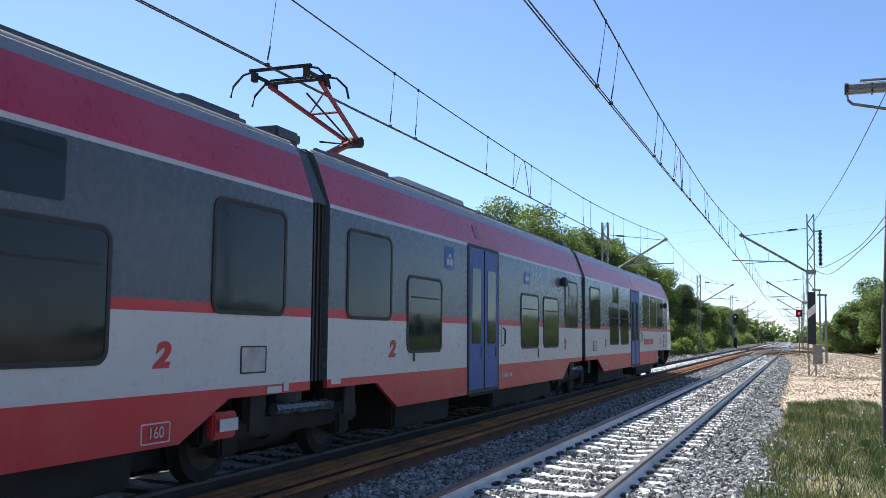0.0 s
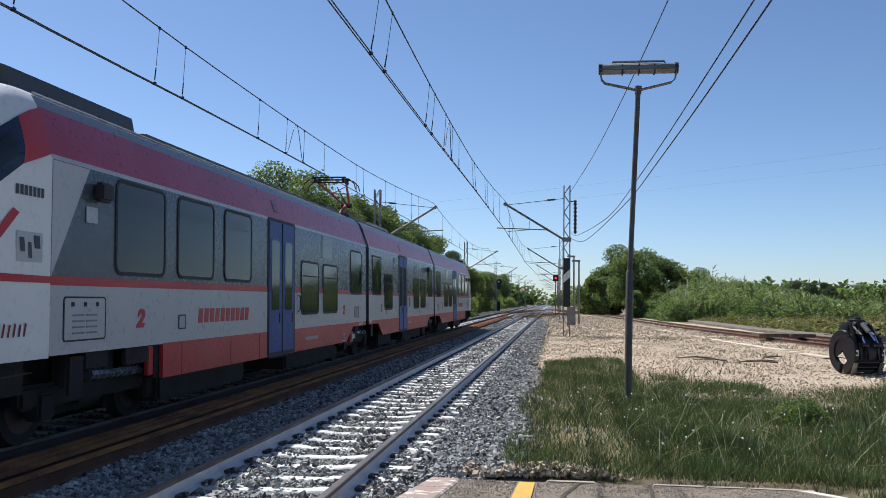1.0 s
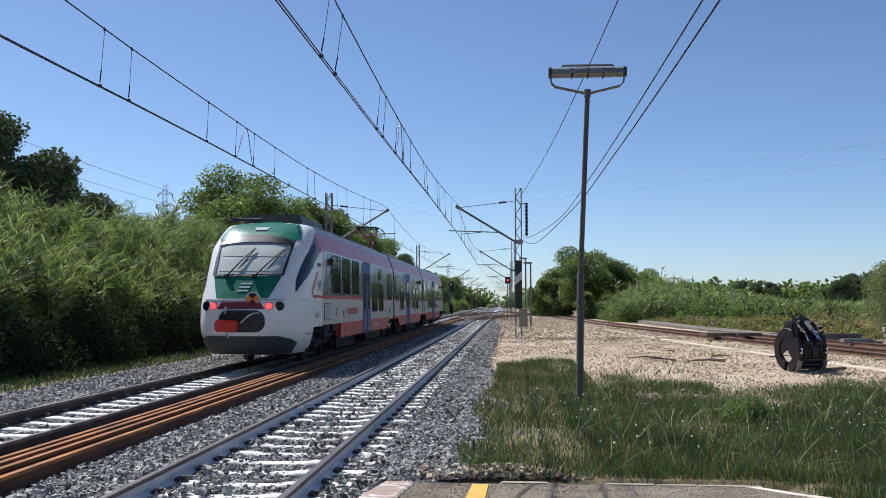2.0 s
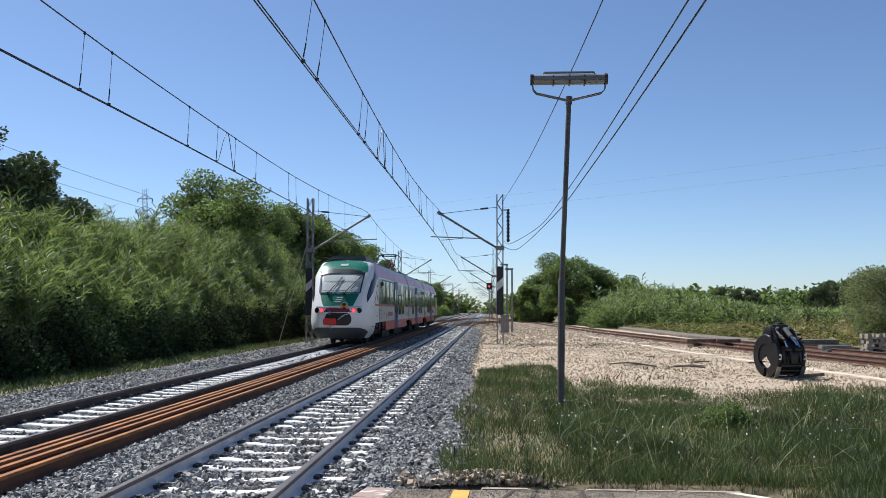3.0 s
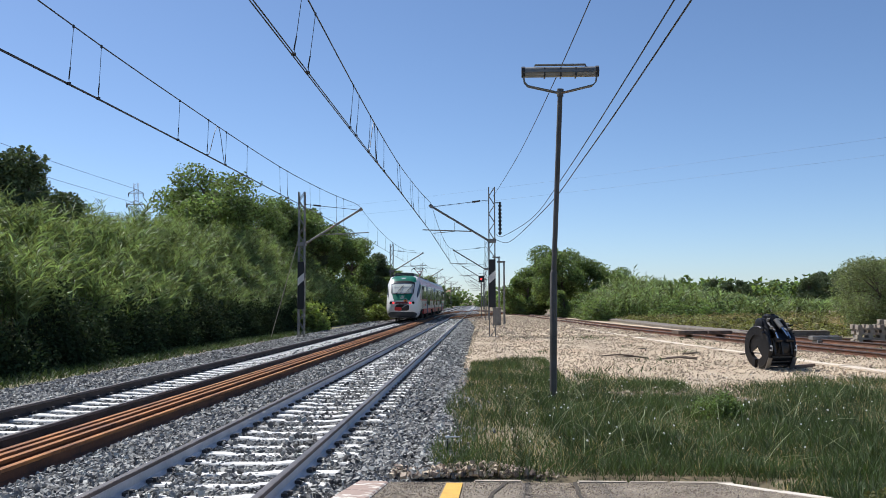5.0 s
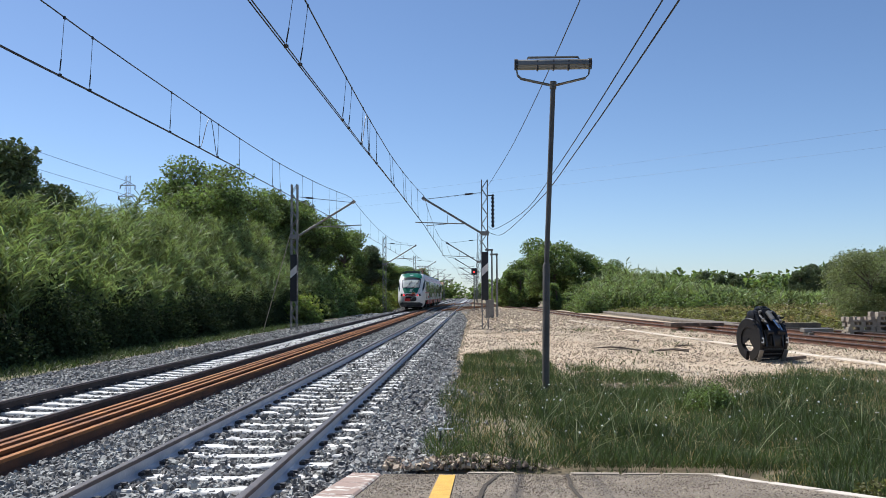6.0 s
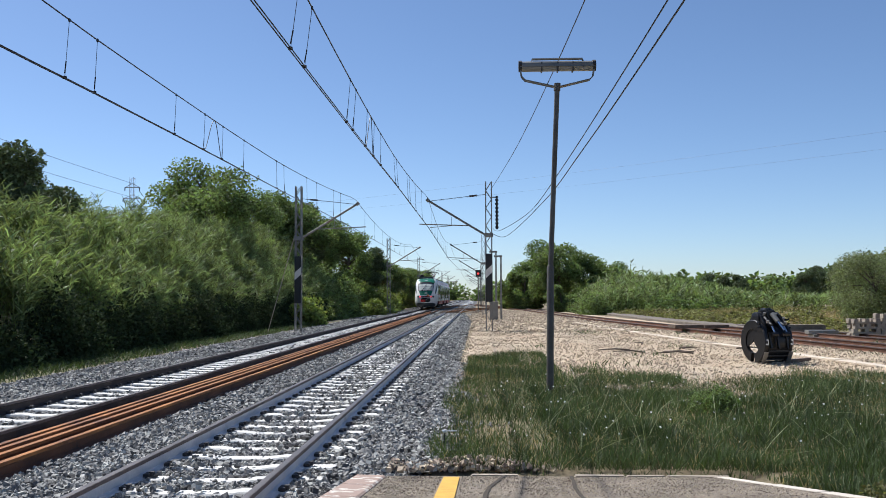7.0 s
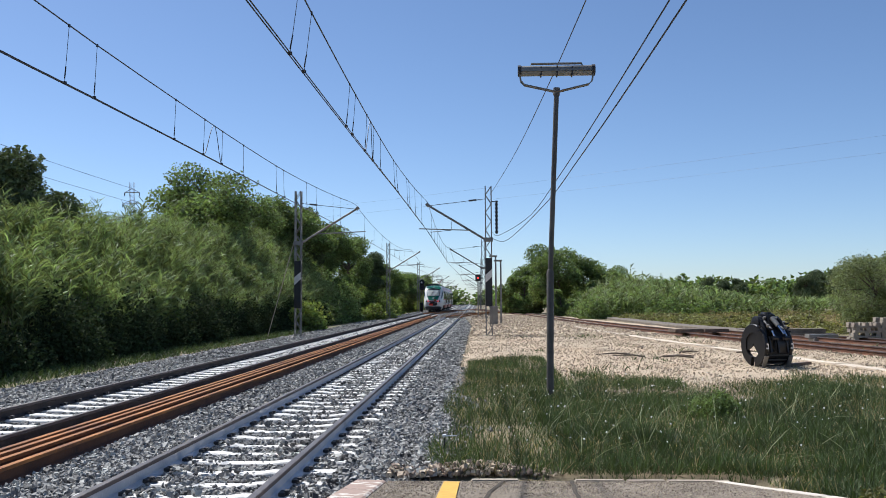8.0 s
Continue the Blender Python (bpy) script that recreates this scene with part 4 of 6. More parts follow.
def build_yard():
    # low concrete loading edge behind the siding
    g = swept([(-0.7, -0.4), (-0.7, -0.02), (-0.66, 0.02), (0.66, 0.02), (0.7, -0.02), (0.7, -0.4)], [(smooth_siding(y) + 3.9 + 0.05 * max(0, y - 60), y, 0) for y in range(46, 108, 4)])
    thing("loading_edge", "low weathered concrete loading edge along the siding", "kerb", g, M_OLDBEAM, kind="structure")
    # flat covers of a cable trough crossing the yard
    trough = thing("cable_trough", "line of pale flat concrete trough covers", "cable trough", kind="structure")
    cover = Geo().box(-0.2, 0.2, -0.48, 0.48, -0.06, 0.0, 0, 0.01).mesh("trough_cover", M_TROUGH)
    line, rng = [(11.2, 14), (10.0, 22.4), (8.9, 31.2), (7.6, 43), (6.3, 60)], random.Random(2)
    for k in range(46):
        y = 14 + k
        x = float(np.interp(y, [p[1] for p in line], [p[0] for p in line]))
        ob = part("trough_cover", cover, None, trough)
        ob.matrix_basis = pose(x, y, -0.105 + rng.uniform(-0.01, 0.01), rng.uniform(-1, 1), rng.uniform(-2, 2), 7 + rng.uniform(-1, 1))
    # stacks of pale blocks and slabs
    rng = random.Random(8)
    block = Geo()
    block.box(-0.55, 0.55, -0.16, 0.16, 0.0, 0.07, 0, 0.012)
    for x in (-0.45, 0.0, 0.45):
        block.box(x - 0.09, x + 0.09, -0.16, 0.16, 0.07, 0.2, 0, 0.012)
    bm = block.mesh("concrete_block", M_KERB)
    for col, (x, n) in enumerate(((15.9, 4), (17.0, 5), (18.1, 4))):
        for k in range(n):
            for d in range(2):
                thing("concrete_block", "pale concrete block in an open stack", "concrete block", bm, group="stacked concrete blocks", at=pose(x + rng.uniform(-0.06, 0.06), 37.4 + d * 0.45, -0.16 + k * 0.205, 0, 0, rng.uniform(-3, 3)))
    for x, y, w, z, h in ((13.6, 41, 2.3, -0.16, 0.26), (13.4, 41.2, 2.0, 0.10, 0.2)):
        thing("concrete_beam", "long weathered concrete beam stored by the siding", "concrete beam", Geo().box(-w / 2, w / 2, -0.25, 0.25, 0, h, 0, 0.02), M_OLDBEAM, group="stored beams", at=pose(x + 1.2, y, z, 0, 0, -4))
    for x, w in ((10.2, 1.5), (11.5, 1.2)):
        thing("stored_plate", "dark flat stored timber plate by the siding", "timber", Geo().box(-w / 2, w / 2, -0.5, 0.5, 0, 0.16, 0, 0.02), M_TIMBER, at=pose(x, 44.5, 0.04, 0, 0, 8), group="stored plates")
    for x, y, z, r in ((14.5, 38.2, -0.16, 6), (14.4, 38.3, 0.0, -3)):
        thing("steel_plate", "light grey steel box section on the ground", "steel section", Geo().box(-0.6, 0.6, -0.3, 0.3, 0, 0.16, 0, 0.02), M_GALV, at=pose(x, y, z, 0, 0, r))
    for k in range(7):
        a = rng.uniform(0, 3.1)
        x, y = rng.uniform(4, 9), rng.uniform(26, 34)
        thing("dry_branch", "thin dead branch lying on gravel", "branch", Geo().tube([(x, y, -0.11), (x + 0.5 * math.cos(a), y + 0.5 * math.sin(a), -0.08), (x + 1.1 * math.cos(a + 0.3), y + 1.1 * math.sin(a + 0.3), -0.12)], [0.03, 0.025, 0.012], 5), M_BARK, group="dead branches")
    thing("concrete_slab", "pale loose concrete slab on the ballast verge", "slab", Geo().box(-0.4, 0.4, -0.35, 0.35, -0.2, 0.0, 0, 0.02), M_KERB, at=pose(-10.2, 31.5, -0.22))


build_yard()

# ---- plants ----
RNG = np.random.default_rng(21)


def heights(x, y):
    return np.array([ground_height(a, b) for a, b in zip(x, y)])


def grass_field():
    rng = RNG
    n = 360000
    x = rng.uniform(-0.75, 15, n)
    y = 9.35 + 19 * rng.random(n) ** 1.25
    beside = rng.random(n) < 0.07
    y = np.where(beside, rng.uniform(6.4, 9.4, n), y)
    x = np.where(beside, rng.uniform(2.5, 7.0, n), x)
    patch = np.array([wobble(a, b, 0.55, 3.0) + 0.55 * wobble(a, b, 1.7, 8.0) for a, b in zip(x, y)])
    upper = 19.6 + 1.5 * np.sin(x * 0.9) + np.where((x > -0.3) & (x < 1.9), 7.5, 0) + np.where((x > 2.2) & (x < 4.2), 1.6, 0) + np.where((x > 5) & (x < 7.5), 1.2, 0)
    edge = 2.52 + (9.3 - y) * 0.30
    bare = (((x - 0.36) / 0.34) ** 2 + ((y - 12.2) / 0.7) ** 2 < 1) | (((x - 0.1) / 0.3) ** 2 + ((y - 15.5) / 0.6) ** 2 < 1) | (((x - 1.4) / 0.35) ** 2 + ((y - 25) / 2.2) ** 2 < 1) | (((x - 1.9) / 0.5) ** 2 + ((y - 19.6) / 0.7) ** 2 < 1) | (((x - 9.0) / 0.9) ** 2 + ((y - 17.5) / 1.0) ** 2 < 1)
    left = -0.6 + 0.25 * np.sin(y * 1.1) + np.maximum(0, 10.6 - y) * 0.45
    keep = (x > left) & (y < upper) & ((patch > -0.5) | (rng.random(n) < 0.2)) & (~bare | (rng.random(n) < 0.3)) & (rng.random(n) < np.clip((upper - y) / 1.6, 0.15, 1))
    keep &= (y > 9.36) | (x > edge)
    keep &= (x > 0.9) | (y > 18) | (rng.random(n) < 0.55)
    x, y, patch = x[keep], y[keep], patch[keep]
    m = len(x)
    base = np.stack([x, y, heights(x, y)], 1)
    aim = np.stack([rng.normal(0, 0.38, m), rng.normal(0, 0.38, m), np.ones(m)], 1)
    aim /= np.linalg.norm(aim, axis=1, keepdims=True)
    tall = np.clip(0.15 + 0.16 * (patch + 0.3) + rng.normal(0, 0.05, m), 0.05, 0.42)
    wide = rng.uniform(0.004, 0.010, m)
    dry = rng.random(m) < np.clip(0.05 - 0.2 * patch + np.where(x < 0.9, 0.07, 0) + np.clip((x - 4.5) * 0.03, 0, 0.12), 0.02, 0.45)
    for sel, name, label, mat in ((~dry, "grass", "rough green grass", M_GRASS), (dry, "dry_grass", "straw-coloured dry grass", M_DRYGRASS)):
        v, t = blades(rng, base[sel], aim[sel], tall[sel], wide[sel], rng.uniform(0.1, 0.5, sel.sum()))
        thing(name, label + " between the platform and the yard", "grass", raw_mesh(name, v, t, mat), kind="stuff")
    # tall bending stalks and pale flower heads
    k = 700
    x, y = rng.uniform(0.3, 9, k), rng.uniform(9.6, 18, k)
    aim = np.stack([rng.normal(0.25, 0.6, k), rng.normal(0, 0.5, k), np.ones(k)], 1)
    aim /= np.linalg.norm(aim, axis=1, keepdims=True)
    v, t = blades(rng, np.stack([x, y, heights(x, y)], 1), aim, rng.uniform(0.4, 0.85, k), np.full(k, 0.007), rng.uniform(0.1, 0.6, k))
    thing("grass_stalks", "tall pale bent grass stalks", "grass", raw_mesh("grass_stalks", v, t, M_STALK), kind="stuff")
    k = 220
    x, y = rng.uniform(0.2, 9, k), rng.uniform(9.6, 18.5, k)
    v, t = stones(rng, np.stack([x, y, heights(x, y) + rng.uniform(0.2, 0.42, k)], 1), np.full(k, 0.021))
    thing("small_flowers", "tiny white flower heads in the grass", "flowers", raw_mesh("small_flowers", v, t, M_FLOWER), kind="stuff")
    # sparse weeds on the gravel and the verges
    k = 26000
    x = np.concatenate([rng.uniform(1, 13, k // 4), rng.uniform(-12.7, -10.5, k // 2), rng.uniform(14, 19, k // 4)])
    y = np.concatenate([rng.uniform(20, 48, k // 4), rng.uniform(10, 60, k // 2), rng.uniform(15, 60, k // 4)])
    patch = np.array([wobble(a, b, 0.5, 5.0) for a, b in zip(x, y)])
    keep = patch > np.where(x < -5, -0.42, 0.36)
    x, y = x[keep], y[keep]
    m = len(x)
    aim = np.stack([rng.normal(0, 0.5, m), rng.normal(0, 0.5, m), np.ones(m)], 1)
    v, t = blades(rng, np.stack([x, y, heights(x, y)], 1), aim, rng.uniform(0.08, 0.3, m), rng.uniform(0.012, 0.03, m), rng.uniform(0.1, 0.5, m))
    thing("verge_weeds", "thin patchy weeds on gravel and verge", "weeds", raw_mesh("verge_weeds", v, t, M_GRASS), kind="stuff")


grass_field()


def reeds(name, label, x, y, z, tall, per, length, width, mat):
    """Cane plants: thin stalks, long arching leaves all the way up."""
    rng = RNG
    n = len(x)
    lean = np.stack([rng.normal(0.05, 0.1, n), rng.normal(0, 0.1, n), np.ones(n)], 1)
    root = np.stack([x, y, z], 1)
    stalk = blades(rng, root, lean, tall, np.full(n, 0.03), np.full(n, 0.02))
    s = rng.uniform(0.3, 1.02, (n, per)) ** 0.75
    base = (root[:, None] + lean[:, None] * (tall[:, None] * s)[..., None]).reshape(-1, 3)
    m = len(base)
    a = rng.uniform(0, 6.283, m)
    aim = np.stack([np.cos(a) + 0.3, np.sin(a) - 0.1, rng.uniform(0.5, 2.0, m)], 1)
    aim /= np.linalg.norm(aim, axis=1, keepdims=True)
    v, t = joined([stalk, blades(rng, base, aim, length * rng.uniform(0.6, 1.25, m), width * rng.uniform(0.6, 1.3, m), rng.uniform(0.1, 0.55, m))])
    thing(name, label, "reeds", raw_mesh(name, v, t, mat), kind="stuff")


def reed_bank():
    rng = RNG
    # canes stand in tufts of about eight, each tuft of its own height
    tufts = 980
    cx = -13.2 - 7.5 * rng.random(tufts) ** 1.25
    cy = 10 + 72 * rng.random(tufts)
    tuft_tall = rng.uniform(0.68, 1.1, tufts) * (1 + np.array([0.16 * wobble(a, b, 0.25, 6) + 0.2 * wobble(a, b, 0.7, 2) for a, b in zip(cx, cy)]))
    k = np.repeat(np.arange(tufts), 8)
    n = len(k)
    x, y = cx[k] + rng.normal(0, 0.17, n), cy[k] + rng.normal(0, 0.17, n)
    z = heights(x, y)
    tall = np.interp(y, [10, 30, 45, 60], [0.84, 0.83, 0.77, 0.84]) * (3.0 + 0.75 * np.clip((-13.2 - x) / 2.4, 0, 1)) * tuft_tall[k] * rng.uniform(0.9, 1.06, n)
    reeds("reed_bank", "dense tall green cane reeds on the bank", x, y, z, tall, 26, 0.54, 0.040, M_REED)
    # reeds on the far side of the yard
    n = 1700
    y = rng.uniform(86, 124, n)
    x = 10.5 + (y - 60) * 0.03 + 24 * rng.random(n)
    z = heights(x, y)
    reeds("reed_thicket", "tall green cane thicket beyond the siding", x, y, z, rng.uniform(2.0, 3.6, n) * (1 + np.array([0.3 * wobble(a, b, 0.3, 5) for a, b in zip(x, y)])) * np.clip((x - 9) / 5, 0.6, 1.05) * np.clip(1.35 - (x / y * 90 - 12) / 18, 0.5, 1.25), 14, 0.8, 0.10, M_REED)


reed_bank()


def scrub(name, label, spots, mat, leaf=0.16, per=2600):
    """Low bushes: leaves scattered through the outer part of uneven mounds."""
    rng, parts_ = RNG, []
    for x, y, r, h in spots:
        n = int(per * min(1.6, max(0.25, r * h / 3)))
        d = rng.normal(size=(n, 3))
        d /= np.linalg.norm(d, axis=1, keepdims=True)
        d[:, 2] = np.abs(d[:, 2])
        lump = 1 + 0.28 * np.array([noise.noise(Vector(p) * 2.2 + Vector((x, y, 0))) for p in d]) 
        q = d * (rng.uniform(0.45, 1.05, n) * lump)[:, None] * (r, r, h) + (x, y, ground_height(x, y) - 0.05)
        parts_.append(leaves(rng, q, leaf))
    v, t = joined(parts_)
    thing(name, label, "bushes", raw_mesh(name, v, t, mat), kind="stuff")


def build_scrub():
    r = random.Random(31)
    # these brambles are coloured extra dark to imitate shade under the reeds
    scrub("bank_brambles", "bramble undergrowth at the foot of the bank, coloured dark for its shade", [(-12.8 + r.uniform(-0.4, 0.3), 12 + k * 0.9, r.uniform(0.8, 1.2), r.uniform(1.0, 2.4)) for k in range(66)], M_SHADEBRAMBLE, 0.075, 2600)
    scrub("line_bushes", "bright green bushes beside the line", [(-12.2 - 3.5 * r.random(), 100 + 3.4 * k, r.uniform(1.6, 2.6), r.uniform(1.6, 3.2)) for k in range(46)] + [(-10.6, 92, 2.0, 2.9), (-11.2, 97, 2.2, 2.4), (-10.3, 87, 1.3, 1.7), (-11.5, 105, 2.2, 2.4), (-11.2, 58, 1.3, 1.9)], M_LEAFLIGHT, 0.16, 2600)
    scrub("slope_bushes", "leafy green bushes covering the bank beyond the reeds", [(-12.0 - 4.5 * r.random(), 70 + 45 * r.random(), r.uniform(1.1, 2.0), r.uniform(1.3, 2.6)) for k in range(70)], M_LEAF, 0.15, 950)
    scrub("slope_bushes", "yellow-green bushes dotted over the bank", [(-12.0 - 3.0 * r.random(), 58 + 45 * r.random(), r.uniform(0.8, 1.4), r.uniform(1.0, 2.2)) for k in range(26)], M_LEAFLIGHT, 0.14, 1000)
    scrub("dry_scrub", "straw-coloured dry weeds beyond the siding", [(smooth_siding(y) + 6 + r.uniform(0, 14), y, r.uniform(0.6, 1.3), r.uniform(0.5, 0.9)) for y in [48 + 1.0 * k for k in range(50)]], M_DRYGRASS, 0.09, 700)
    scrub("thicket_bushes", "green bushes among the cane thicket", [(11 + 18 * k / 46 + r.uniform(-1, 1), r.uniform(84, 108), r.uniform(1.2, 2.4), r.uniform(1.2, 2.6) * max(0.5, 1.15 - k / 60)) for k in range(46)], M_LEAF, 0.15, 1500)
    meadow = []
    for k in range(240):
        y = r.uniform(48, 100)
        x = smooth_siding(y) + 6.0 + 0.04 * max(0, y - 60) + r.uniform(0, 34)
        meadow.append((x, y, r.uniform(0.9, 2.2), r.uniform(0.3, 0.8)))
    scrub("meadow_scrub", "low tangled olive weeds beyond the siding", meadow, M_WEED, 0.13, 1100)
    scrub("meadow_scrub", "low olive scrub beyond the siding", [(smooth_siding(y) + 5.2 + r.uniform(0, 3), y, r.uniform(0.7, 1.3), r.uniform(0.3, 0.65)) for y in [46 + 1.2 * k for k in range(56)]], M_WEED, 0.11, 1200)
    scrub("kerb_weeds", "yellow-green leafy weeds growing over the kerb", [(3.08, 7.25, 0.2, 0.2), (3.3, 7.5, 0.26, 0.24), (3.0, 7.65, 0.1, 0.16), (2.62, 8.65, 0.1, 0.2)], M_WEED, 0.03, 2600)
    scrub("grass_bush", "small round green bush in the grass", [(3.6, 13.7, 0.27, 0.52), (3.42, 13.95, 0.24, 0.4), (3.8, 13.85, 0.2, 0.36)], M_LEAF, 0.024, 9000)


build_scrub()


def build_marker():
    m = thing("marker_stake", "low dark stake with a white cap and thin white rod", "stake", at=pose(-0.42, 10.75, -0.16))
    part("stake", Geo().tube([(0, 0, -0.1), (0, 0, 0.2)], 0.008, 6), M_BLACK, m)
    part("cap", Geo().tube([(-0.022, 0, 0.195), (0.022, 0, 0.2), (0.03, 0, 0.2)], [0.02, 0.018, 0.008], 8), M_WHITE, m, "white cap")
    part("rod", Geo().tube([(0.02, 0, 0.2), (0.15, 0.02, 0.2)], 0.007, 6), M_WHITE, m, "thin white rod")


build_marker()


def make_tree(name, label, seed, height, spread, mat, n_leaves, leaf, low=0.3, blobs=16, group="trees"):
    rng = np.random.default_rng(seed)
    tree = thing(name, label, "tree", group=group)
    g = Geo()
    bend = rng.normal(0, 0.05, 2) * height
    top = Vector((bend[0], bend[1], height * 0.72))
    r0 = 0.028 * height
    g.tube([(0, 0, -0.3), (bend[0] * 0.3, bend[1] * 0.3, height * 0.25), (bend[0] * 0.7, bend[1] * 0.7, height * 0.5), top], [r0 * 1.25, r0, r0 * 0.7, r0 * 0.25], 8)
    centres = []
    for k in range(blobs):
        a = rng.uniform(0, 6.283)
        s = rng.uniform(low, 0.95)
        out = spread * math.sin(math.pi * min(1, max(0.12, (s - low * 0.6) / (1.15 - low * 0.6)))) ** 0.7 * rng.uniform(0.45, 0.85)
        c = Vector((bend[0] * s + out * math.cos(a), bend[1] * s + out * math.sin(a), height * s * 0.93))
        centres.append((c, spread * rng.uniform(0.28, 0.46)))
        f = 0.25 + 0.45 * s
        p = Vector((bend[0] * f, bend[1] * f, height * f * 0.9))
        g.tube([p, p.lerp(c, 0.5) + Vector((0, 0, 0.06 * height)), c], [r0 * 0.4, r0 * 0.26, r0 * 0.1], 5)
    part("trunk", g, M_BARK, tree, "", 60)
    qs = []
    for c, r in centres:
        n = int(n_leaves / blobs)
        d = rng.normal(size=(n, 3))
        d /= np.linalg.norm(d, axis=1, keepdims=True)
        lump = 1 + 0.35 * np.array([noise.noise(Vector(p) * 2.4 + c) for p in d])
        qs.append(d * (r * rng.uniform(0.25, 1.05, n) ** 0.6 * lump)[:, None] * (1, 1, 0.75) + np.array(c))
    v, t = leaves(rng, np.concatenate(qs), leaf)
    crown = new("crown", raw_mesh("crown", v, t, mat))
    crown.parent = tree
    return tree


def build_trees():
    broad = make_tree("tree", "broad green deciduous tree with an uneven crown", 1, 8.5, 4.2, M_LEAF, 18000, 0.15)
    light = make_tree("tree", "green feathery tree with a layered crown", 2, 8.0, 3.6, M_LEAF, 16000, 0.13)
    dark = make_tree("tree", "dark evergreen tree with dense foliage", 3, 8.0, 3.0, M_LEAFDARK, 30000, 0.12, 0.25)
    bushy = make_tree("tree", "bushy green tree leafy to the ground", 4, 5.0, 3.2, M_LEAF, 16000, 0.19, 0.08, 18)
    wisp = make_tree("tree", "feathery light green tamarisk beside the yard", 5, 4.6, 2.6, M_TAMARISK, 24000, 0.065, 0.15, 26)

    def put(src, x, y, s, turn, z=None, sz=None):
        ob = copy_thing(src, Matrix.Identity(4))
        ob.matrix_basis = pose(x, y, ground_height(x, y) if z is None else z, 0, 0, turn) @ Matrix.Diagonal((s, s, sz or s, 1))
        return ob
    light.matrix_basis = pose(-18.8, 61, 3.2, 0, 0, 20) @ Matrix.Diagonal((1.02, 1.02, 1.02, 1))
    dark.matrix_basis = pose(-20.0, 38.5, 1.5, 0, 0, 0) @ Matrix.Diagonal((0.95, 0.95, 0.86, 1))
    broad.matrix_basis = pose(-16.5, 82, 2.6, 0, 0, 40) @ Matrix.Diagonal((0.95, 0.95, 0.95, 1))
    bushy.matrix_basis = pose(6.2, 118, -0.2, 0, 0, 0)
    wisp.matrix_basis = pose(19.6, 45, -0.1, 0, 0, 0) @ Matrix.Diagonal((0.85, 0.85, 0.85, 1))
    for x, y, s, a in ((-20.6, 66, 0.84, 80), (-19.4, 73, 0.86, 200), (-22.5, 70, 0.9, 300)):
        put(light, x, y, s, a)
    for x, y, s, a in ((-23.6, 36, 0.92, 70), (-23.4, 42, 0.74, 150), (-17.8, 89, 0.95, 10), (-15.0, 113, 0.85, 100)):
        put(dark, x, y, s, a)
    for x, y, s, a in ((-18.8, 79, 0.86, 130), (-16.0, 96, 0.9, 60), (-15.6, 106, 0.85, 250), (-14.0, 120, 0.8, 10), (-13.5, 132, 0.8, 90), (-13.0, 146, 0.75, 190), (-13.5, 162, 0.8, 300), (-14, 182, 0.8, 45), (-14, 205, 0.8, 145), (-15, 235, 0.9, 245)):
        put(broad, x, y, s, a)
    for x, y, s, a in ((9.9, 112, 1.02, 0), (13.5, 114, 0.86, 70), (16.8, 118, 0.72, 160), (7.0, 122, 0.82, 250)):
        put(broad, x, y, s, a)
    for x, y, s, a in ((9.2, 100, 0.6, 30), (19.5, 122, 0.95, 90), (4.6, 126, 0.7, 40), (24, 124, 0.9, 170), (28, 128, 0.8, 260), (33, 126, 0.7, 10)):
        put(bushy, x, y, s, a)
    for x, y, s, a in ((21.6, 47, 0.95, 80), (22.2, 43.5, 0.95, 200), (21.4, 49.5, 0.75, 300)):
        put(wisp, x, y, s, a)
    for x, y, s, a in ((44, 175, 0.75, 0), (47, 178, 0.7, 90), (51, 176, 0.72, 180), (66, 185, 0.85, 20), (70, 188, 0.95, 140), (75, 186, 0.95, 260), (80, 189, 0.85, 60), (86, 192, 0.8, 170)):
        put(dark, x, y, s, a)
    # far woods along the horizon
    rng, qs = np.random.default_rng(9), []
    for k in range(240):
        a = rng.uniform(-0.75, 0.75)
        d = rng.uniform(260, 420)
        x, y = d * math.sin(a), d * math.cos(a)
        if -11 < x < 1 or (x > 0 and d < 300 and x < 40):
            continue
        r, h = rng.uniform(4, 8), rng.uniform(4.5, 9.5)
        e = rng.normal(size=(420, 3))
        e /= np.linalg.norm(e, axis=1, keepdims=True)
        e[:, 2] = np.abs(e[:, 2])
        qs.append(e * rng.uniform(0.5, 1.1, (420, 1)) * (r, r, h) + (x, y, -0.3))
    v, t = leaves(rng, np.concatenate(qs), 1.0)
    thing("far_woods", "distant dark green woods along the horizon", "woods", raw_mesh("far_woods", v, t, M_LEAF), kind="stuff")


build_trees()


def build_far_house():
    wall = shader("ochre_plaster", (0.52, 0.42, 0.24), 0.9, vary=0.2)
    roof = shader("clay_roof", (0.34, 0.2, 0.13), 0.9, vary=0.2)
    h = thing("far_house", "long low ochre building far along the line", "house", at=pose(-19, 330, -0.3))
    part("wall", Geo().box(-7, 7, 0, 8, 0, 4.6), wall, h)
    part("roof", Geo().prism([(-0.5, 4.6), (8.5, 4.6), (4, 6.4)], "x", -7.4, 7.4), roof, h)
    for k in range(5):
        part("window", Geo().box(-5.6 + k * 2.7, -4.5 + k * 2.7, -0.06, 0.02, 1.2, 2.9), M_LENS, h)


build_far_house()


# ---- train ----
def paint(name, colour, **kw):
    return shader(name, colour, kw.pop("rough", 0.32), vary=kw.pop("vary", 0.05), scale=kw.pop("scale", 0.9), fine=kw.pop("fine", 14), bump=0, coat=kw.pop("coat", 0.05), spec=0.3, **kw)


